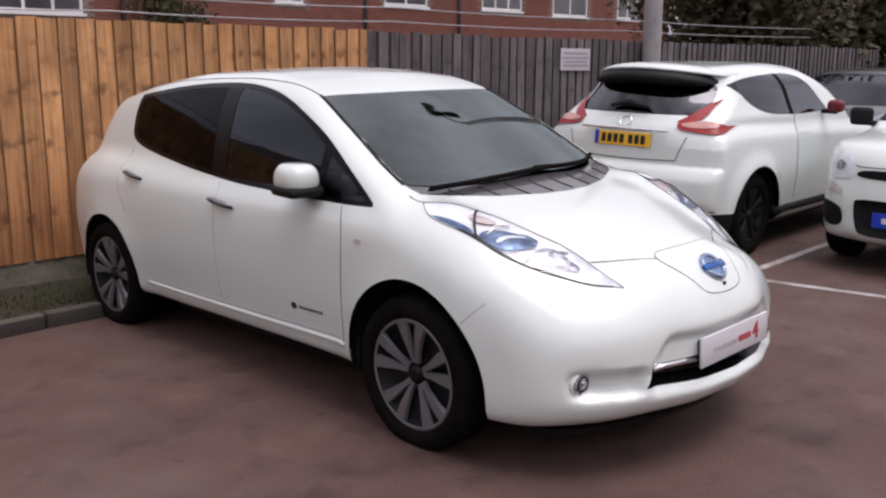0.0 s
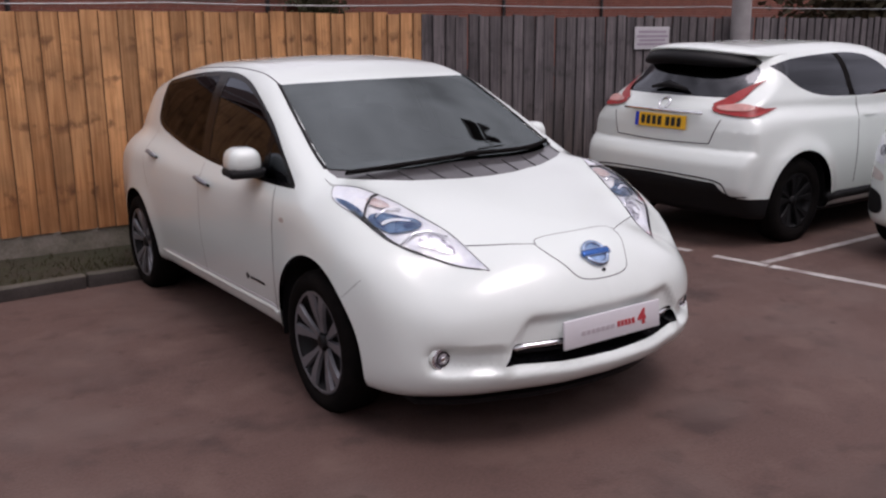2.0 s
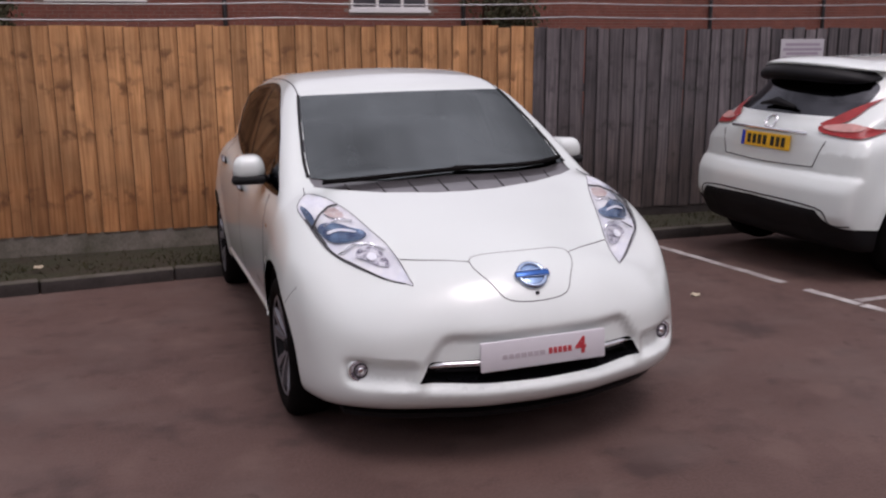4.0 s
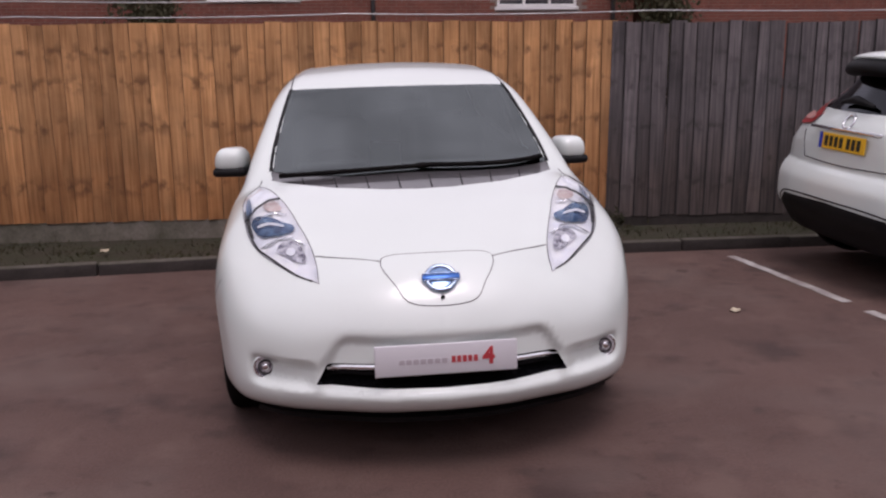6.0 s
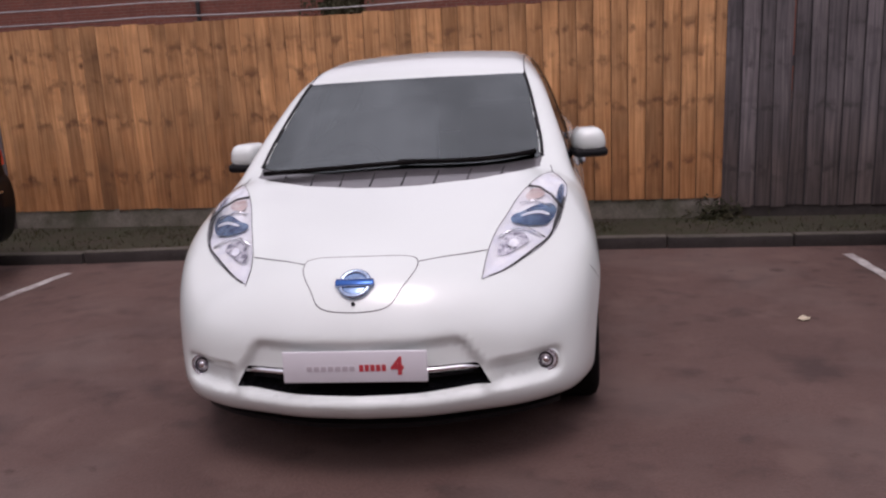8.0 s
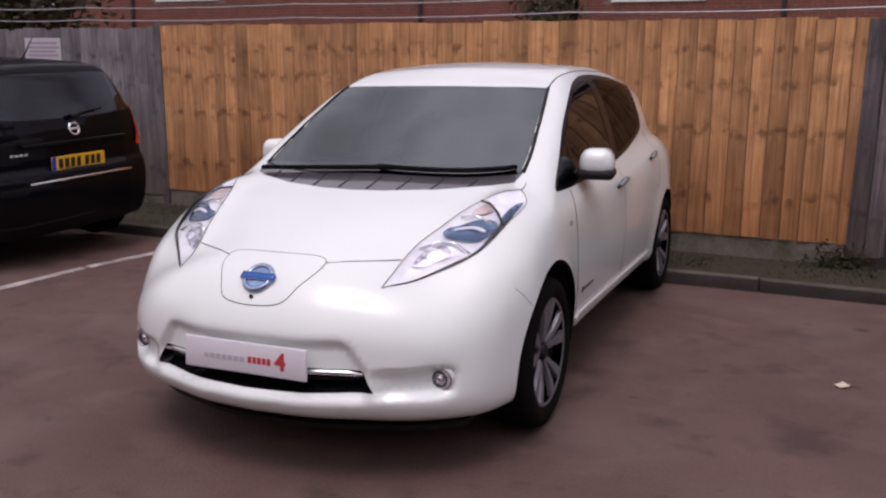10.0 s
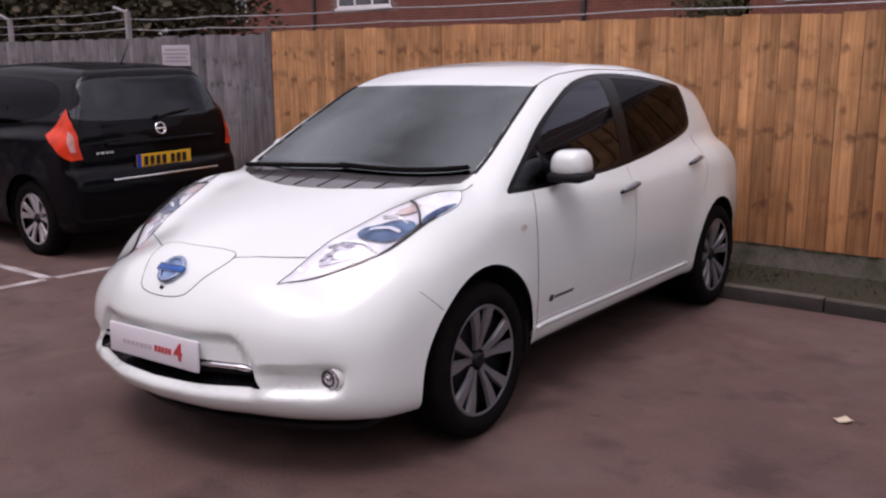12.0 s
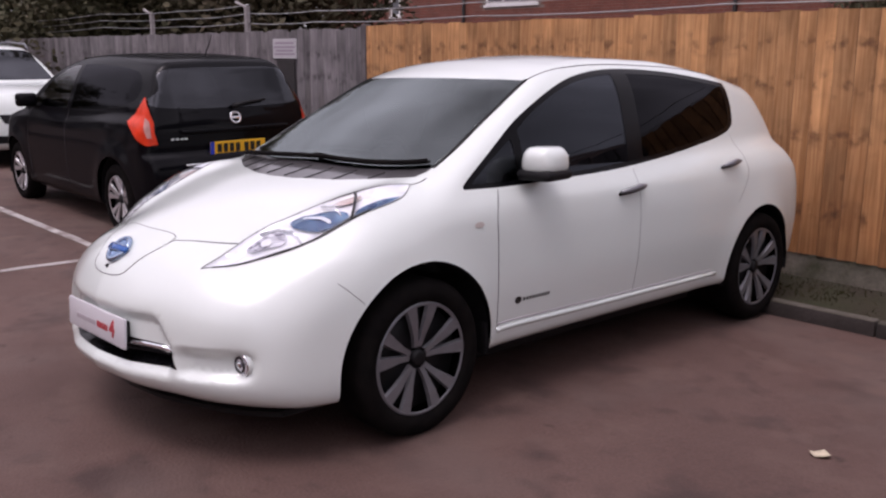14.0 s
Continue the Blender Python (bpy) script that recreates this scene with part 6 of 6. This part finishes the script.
family = thing("family_car", pose(-4.30, 4.12, -0.012, 0, 0, -90) @ pose(0, 0, 0, 0, 0.9, 0), "black small family car with orange-red tail lamps", "car")
ns = car_shell(nt_form, 4.1, 0.848, 1.53, 0.03, NT_ARCH)
nt_front = outline([(1.30, 1.03), (1.75, 1.28), (2.05, 1.40), (2.30, 1.425), (2.27, 1.03)], 6, sharp=(0, 3, 4))
nt_rear = outline([(2.36, 1.035), (2.38, 1.43), (2.9, 1.428), (3.55, 1.385), (3.72, 1.25), (3.60, 1.13), (3.0, 1.055)], 6, sharp=(0, 1))
for s, nm in ((1, "left"), (-1, "right")):
    cond = (lambda a, b, z: b > 0.3) if s > 0 else (lambda a, b, z: b < -0.3)
    ns.split("front_" + nm, 1, nt_front, cond)
    ns.split("rear_" + nm, 1, nt_rear, cond)
ns.split("hatch_glass", 0, outline([(-0.62, 1.10), (0.62, 1.10), (0.60, 1.25), (0.53, 1.395), (0.0, 1.41), (-0.53, 1.395), (-0.60, 1.25)], 6), lambda a, b, z: a > 3.4)
ns.split("screen", 0, outline([(-0.68, 1.06), (0.68, 1.06), (0.60, 1.3), (0.53, 1.44), (0.0, 1.46), (-0.53, 1.44), (-0.60, 1.3)], 6, sharp=(0, 1)), lambda a, b, z: a < 2.3)
panel(ns, "body", "body", BLACK_PAINT, family, "glossy black body shell")
for nm in ("left", "right"):
    panel(ns, "front_" + nm, "side_window", CAR_GLASS, family, "front side window")
    panel(ns, "rear_" + nm, "side_window", PRIVACY, family, "dark rear side window")
panel(ns, "hatch_glass", "rear_window", REAR_GLASS, family, "dark rear window")
panel(ns, "screen", "windscreen", CAR_GLASS, family, "windscreen")
part("cabin", box(-0.60, 0.60, 1.3, 3.8, 0.6, 1.0, 0.05), CABIN, family, "dark cabin")
running_gear(family, 0.848, NT_ARCH, 0.308, 0.205, BRIGHT_ALLOY, 4.1, True, 5)
yellow_plate(family, at_skin(ns, 0, (0.0, 0.752), 4.04) @ pose(0, 0, 0.012))
ring("badge", 0.045, 0.010, CHROME, family, at_skin(ns, 0, (0.0, 0.995), 4.03), "round chrome badge")
placed(part("badge_bar", box(-0.05, 0.05, -0.01, 0.01, 0, 0.014, 0.003), CHROME, family, "chrome badge bar"), at_skin(ns, 0, (0.0, 0.995), 4.03))
placed(part("boot_lip", box(-0.50, 0.50, -0.02, 0.02, 0, 0.03, 0.01), GLOSS_BLACK, family, "gloss black boot lip"), at_skin(ns, 0, (0.0, 0.90), 4.03))
placed(part("bumper_strip", box(-0.50, 0.50, -0.008, 0.008, 0, 0.012, 0.004), CHROME, family, "chrome strip on the bumper"), at_skin(ns, 0, (0.0, 0.635), 4.09))
for i in range(4):
    placed(part("badge_bar", box(-0.014, 0.014, -0.008, 0.008, 0, 0.005), CHROME, family), at_skin(ns, 0, (0.56 - 0.036 * i, 0.845), 4.03))
part("rear_wiper", mesh_of("rear_wiper", *tube([(-0.30, 4.02, 1.135), (-0.10, 4.035, 1.115), (0.02, 4.045, 1.09)], [0.010, 0.016, 0.022], 8), BLACK_PLASTIC), None, family, "black rear wiper")
part("aerial", mesh_of("aerial", *tube([(0.0, 3.55, 1.50), (0.0, 3.62, 1.58), (0.0, 3.70, 1.68)], [0.008, 0.005, 0.003], 6), GAP), None, family, "thin black roof aerial")
for s in (1, -1):
    line = outline([(3.84, 1.185), (3.775, 1.07), (3.69, 0.985), (3.82, 0.90), (3.95, 0.80), (3.98, 0.81), (3.965, 0.98), (3.93, 1.08)], 5, sharp=(0, 1, 2, 3, 4, 5, 6, 7))
    lamp = patch(ns, "tail_lamp", TAIL_ORANGE, family, 1, line, s * 0.70, 0.014, "orange-red angular tail lamp with a pale centre")
    patch(ns, "lamp_centre", LAMP_PINK, lamp, 1, outline([(3.915, 1.02), (3.925, 0.95), (3.95, 0.86), (3.965, 0.865), (3.95, 0.98)], 5, sharp=(0, 2, 3)), s * 0.68, 0.02, "pale lamp centre")
    strand(ns, "door_gap", 1, outline([(1.28, 1.0), (1.26, 0.7), (1.28, 0.35)], 6, False), s * 0.84, 0.003, GAP, family)
    strand(ns, "door_gap", 1, outline([(2.31, 1.03), (2.32, 0.7), (2.32, 0.33)], 6, False), s * 0.84, 0.003, GAP, family)
    for a0, z0 in ((2.12, 0.90), (3.12, 0.93)):
        patch(ns, "handle", BLACK_PAINT, family, 1, oval(a0, z0, 0.10, 0.016), s * 0.84, 0.018, "black door handle")
    m = part("door_mirror", box(-0.10, 0.10, -0.05, 0.05, -0.06, 0.07, 0.035, 3), BLACK_PAINT, family, "black door mirror")
    placed(m, pose(s * 0.90, 1.50, 1.08))
    part("mirror_arm", box(-0.10, 0.05, -0.03, 0.03, -0.07, -0.03, 0.01), BLACK_PLASTIC, m).location = (-s * 0.05 + (0.03 if s < 0 else 0), 0, 0)

# ---- small white city car, seen from the front
PD_ARCH = ((0.72, 0.29, 0.345), (3.02, 0.29, 0.345))
pd_form = form_of(3.65, 0.822, [(-0.1, 0.6), (0.0, 0.78), (0.06, 0.87), (0.2, 0.945), (0.8, 1.03), (1.2, 1.06), (2.5, 1.05), (3.4, 1.06), (3.7, 0.9)],
                  [(0.6, 0.95), (0.95, 1.06), (1.45, 1.40), (1.8, 1.52), (2.4, 1.55), (3.0, 1.53), (3.4, 1.46), (3.5, 1.35), (3.62, 1.0), (3.75, 0.6)],
                  [(0.2, 3.56), (0.4, 3.65), (0.8, 3.64), (1.05, 3.60), (1.4, 3.46), (1.6, 3.38)], nose=0.75, belt=1.06, roof=1.55, arches=PD_ARCH, flare=0.02,
                  lean=spline((0.15, 0.10), (0.25, 0.03), (0.35, 0.0), (0.5, 0.0), (0.7, 0.03), (0.9, 0.08)))
city = thing("city_car", pose(6.80, 2.19, 0, 0, 0, -90), "small white city car with round headlamps and a black grille", "car")
ps = car_shell(pd_form, 3.65, 0.822, 1.55, 0.03, PD_ARCH)
pd_side = outline([(0.98, 1.08), (1.48, 1.38), (1.8, 1.45), (2.6, 1.46), (3.15, 1.40), (3.22, 1.15), (2.2, 1.08)], 6, sharp=(0, 5))
for s, nm in ((1, "left"), (-1, "right")):
    ps.split("side_" + nm, 1, pd_side, (lambda a, b, z: b > 0.3) if s > 0 else (lambda a, b, z: b < -0.3))
ps.split("screen", 0, outline([(-0.67, 1.08), (0.67, 1.08), (0.60, 1.3), (0.55, 1.47), (0.0, 1.49), (-0.55, 1.47), (-0.60, 1.3)], 6, sharp=(0, 1)), lambda a, b, z: a < 2.0)
PD_GRILLE = outline([(-0.43, 0.50), (-0.38, 0.555), (0.0, 0.56), (0.38, 0.555), (0.43, 0.50), (0.40, 0.34), (0.33, 0.29), (0.0, 0.285), (-0.33, 0.29), (-0.40, 0.34)], 6)
ps.split("grille", 0, PD_GRILLE, lambda a, b, z: a < 0.5)
panel(ps, "body", "body", WHITE_PAINT, city, "white body shell")
for nm in ("side_left", "side_right"):
    panel(ps, nm, "side_window", TINT, city, "side windows")
panel(ps, "screen", "windscreen", REAR_GLASS, city, "windscreen")
part("cabin", box(-0.60, 0.60, 1.1, 3.3, 0.6, 1.0, 0.05), CABIN, city, "dark cabin")
dish(ps, "grille", "grille", BLACK_PLASTIC, city, 0, PD_GRILLE, 0.05, 1.5, "black lower grille")
running_gear(city, 0.822, PD_ARCH, 0.29, 0.19, ALLOY, 3.65)
patch(ps, "grille_slot", GLOSS_BLACK, city, 0, outline([(-0.40, 0.715), (-0.38, 0.765), (0.0, 0.775), (0.38, 0.765), (0.40, 0.715), (0.0, 0.71)], 5), 0.02, 0.006, "black slot under the bonnet")
pl = part("plate", box(-0.26, 0.26, -0.055, 0.055, 0, 0.008, 0.003, 1), PLATE_BLUE, city, "blue dealer plate")
pl.matrix_local = at_skin(ps, 0, (0.0, 0.425), 0.02) @ pose(0, 0, 0.012)
for i in range(6):
    part("print_bar", box(-0.19 + 0.07 * i, -0.15 + 0.07 * i, -0.02, 0.02, 0.0085, 0.0095), PLATE_WHITE, pl)
for s in (1, -1):
    line = outline([(s * 0.47, 0.72), (s * 0.46, 0.80), (s * 0.52, 0.87), (s * 0.63, 0.89), (s * 0.72, 0.86), (s * 0.745, 0.78), (s * 0.70, 0.72), (s * 0.58, 0.69)], 6)
    lamp = patch(ps, "headlamp", LAMP_SILVER, city, 0, line, 0.15, 0.004, "clear rounded headlamp")
    patch(ps, "lamp_lens", LAMP_GREY, lamp, 0, oval(s * 0.585, 0.785, 0.045, 0.04), 0.12, 0.012, "bright lamp bowl")
    patch(ps, "lamp_cover", CLEAR, lamp, 0, line, 0.15, 0.02, "clear lamp cover").visible_shadow = False
    patch(ps, "side_lamp", TAIL_CLEAR, city, 0, outline([(s * 0.55, 0.575), (s * 0.55, 0.625), (s * 0.72, 0.665), (s * 0.735, 0.60)], 5), 0.15, 0.006, "small pale side lamp")
    patch(ps, "vent", BLACK_PLASTIC, city, 0, outline([(s * 0.52, 0.36), (s * 0.53, 0.46), (s * 0.60, 0.50), (s * 0.73, 0.51), (s * 0.765, 0.44), (s * 0.72, 0.37), (s * 0.62, 0.33)], 5), 0.2, 0.006, "black bumper vent")
    m = part("door_mirror", box(-0.09, 0.09, -0.05, 0.05, -0.07, 0.08, 0.035, 3), BLACK_PLASTIC, city, "black door mirror")
    placed(m, pose(s * 0.89, 1.18, 1.10))
    part("mirror_arm", box(-0.08, 0.05, -0.03, 0.03, -0.07, -0.03, 0.01), BLACK_PLASTIC, m).location = (-s * 0.05 + (0.03 if s < 0 else 0), 0, 0)
strand(ps, "bonnet_gap", 0, outline([(-0.46, 0.80), (-0.40, 0.79), (0.0, 0.795), (0.40, 0.79), (0.46, 0.80)], 6, False), 0.06, 0.004, GAP, city)

# ---- a grey car and a white estate farther off, seen from the front
def plain_car(name, m, mat, label, half, height, rails):
    arches = ((0.88, 0.33, 0.39), (3.55, 0.33, 0.39))
    k = height / 1.6
    F = form_of(4.5, half, [(-0.1, 0.6), (0.0, 0.75), (0.1, 0.86 * k), (0.3, 0.95 * k), (1.1, 1.05 * k), (2.5, 1.06 * k), (4.2, 1.08 * k), (4.6, 0.9)],
                [(0.7, 0.9 * k), (1.1, 1.06 * k), (1.75, 1.42 * k), (2.15, 1.56 * k), (2.8, 1.6 * k), (3.6, 1.58 * k), (4.15, 1.5 * k), (4.3, 1.35 * k), (4.45, 1.0)],
                [(0.2, 4.4), (0.4, 4.5), (0.8, 4.48), (1.05, 4.42), (1.4, 4.25), (1.7, 4.15)], nose=0.85, belt=1.06 * k, roof=1.6 * k, arches=arches)
    car = thing(name, m, label, "car")
    sh = car_shell(F, 4.5, half, height, 0.04, arches)
    for s, nm in ((1, "left"), (-1, "right")):
        sh.split("side_" + nm, 1, outline([(1.3, 1.08 * k), (1.8, 1.36 * k), (2.2, 1.47 * k), (3.4, 1.48 * k), (3.95, 1.38 * k), (3.9, 1.14 * k), (2.5, 1.09 * k)], 6, sharp=(0,)), (lambda a, b, z: b > 0.3) if s > 0 else (lambda a, b, z: b < -0.3))
    sh.split("screen", 0, outline([(-half + 0.17, 1.09 * k), (half - 0.17, 1.09 * k), (half - 0.26, 1.35 * k), (half - 0.32, 1.49 * k), (0.0, 1.51 * k), (-half + 0.32, 1.49 * k), (-half + 0.26, 1.35 * k)], 6, sharp=(0, 1)), lambda a, b, z: a < 2.5)
    panel(sh, "body", "body", mat, car)
    panel(sh, "side_left", "side_window", PRIVACY, car, "dark side windows")
    panel(sh, "side_right", "side_window", PRIVACY, car, "dark side windows")
    panel(sh, "screen", "windscreen", REAR_GLASS, car, "windscreen")
    part("cabin", box(-half + 0.25, half - 0.25, 1.3, 4.0, 0.6, 0.98 * k, 0.05), CABIN, car, "dark cabin")
    running_gear(car, half, arches, 0.33, 0.21, ALLOY, 4.5)
    patch(sh, "grille", BLACK_PLASTIC, car, 0, outline([(-0.42, 0.70), (0.42, 0.70), (0.36, 0.58), (-0.36, 0.58)], 5, sharp=(0, 1, 2, 3)), 0.02, 0.006, "black grille")
    patch(sh, "lower_grille", BLACK_PLASTIC, car, 0, outline([(-0.5, 0.42), (0.5, 0.42), (0.45, 0.32), (-0.45, 0.32)], 5, sharp=(0, 1, 2, 3)), 0.02, 0.006, "black lower grille")
    for s in (1, -1):
        patch(sh, "headlamp", LAMP_SILVER, car, 0, outline([(s * 0.48, 0.70), (s * 0.50, 0.80), (s * 0.72, 0.86), (s * 0.80, 0.84), (s * 0.74, 0.73)], 5), 0.15, 0.006, "clear headlamp")
        if rails:
            part("roof_rail", mesh_of("roof_rail", *tube([(s * (half - 0.30), 1.95, 1.52 * k), (s * (half - 0.29), 2.1, 1.59 * k), (s * (half - 0.28), 3.0, 1.625 * k), (s * (half - 0.29), 3.8, 1.59 * k), (s * (half - 0.30), 3.95, 1.54 * k)], 0.018, 8), ALLOY), None, car, "silver roof rail")
    return car


plain_car("saloon_car", pose(10.8, 5.1, 0, 0, 0, -90), SILVER_PAINT, "grey car parked behind the crossover", 0.87, 1.5, False)
plain_car("estate_car", pose(-6.3, 4.35, 0, 0, 0, 90), WHITE_PAINT, "white estate car with silver roof rails", 0.90, 1.66, True)
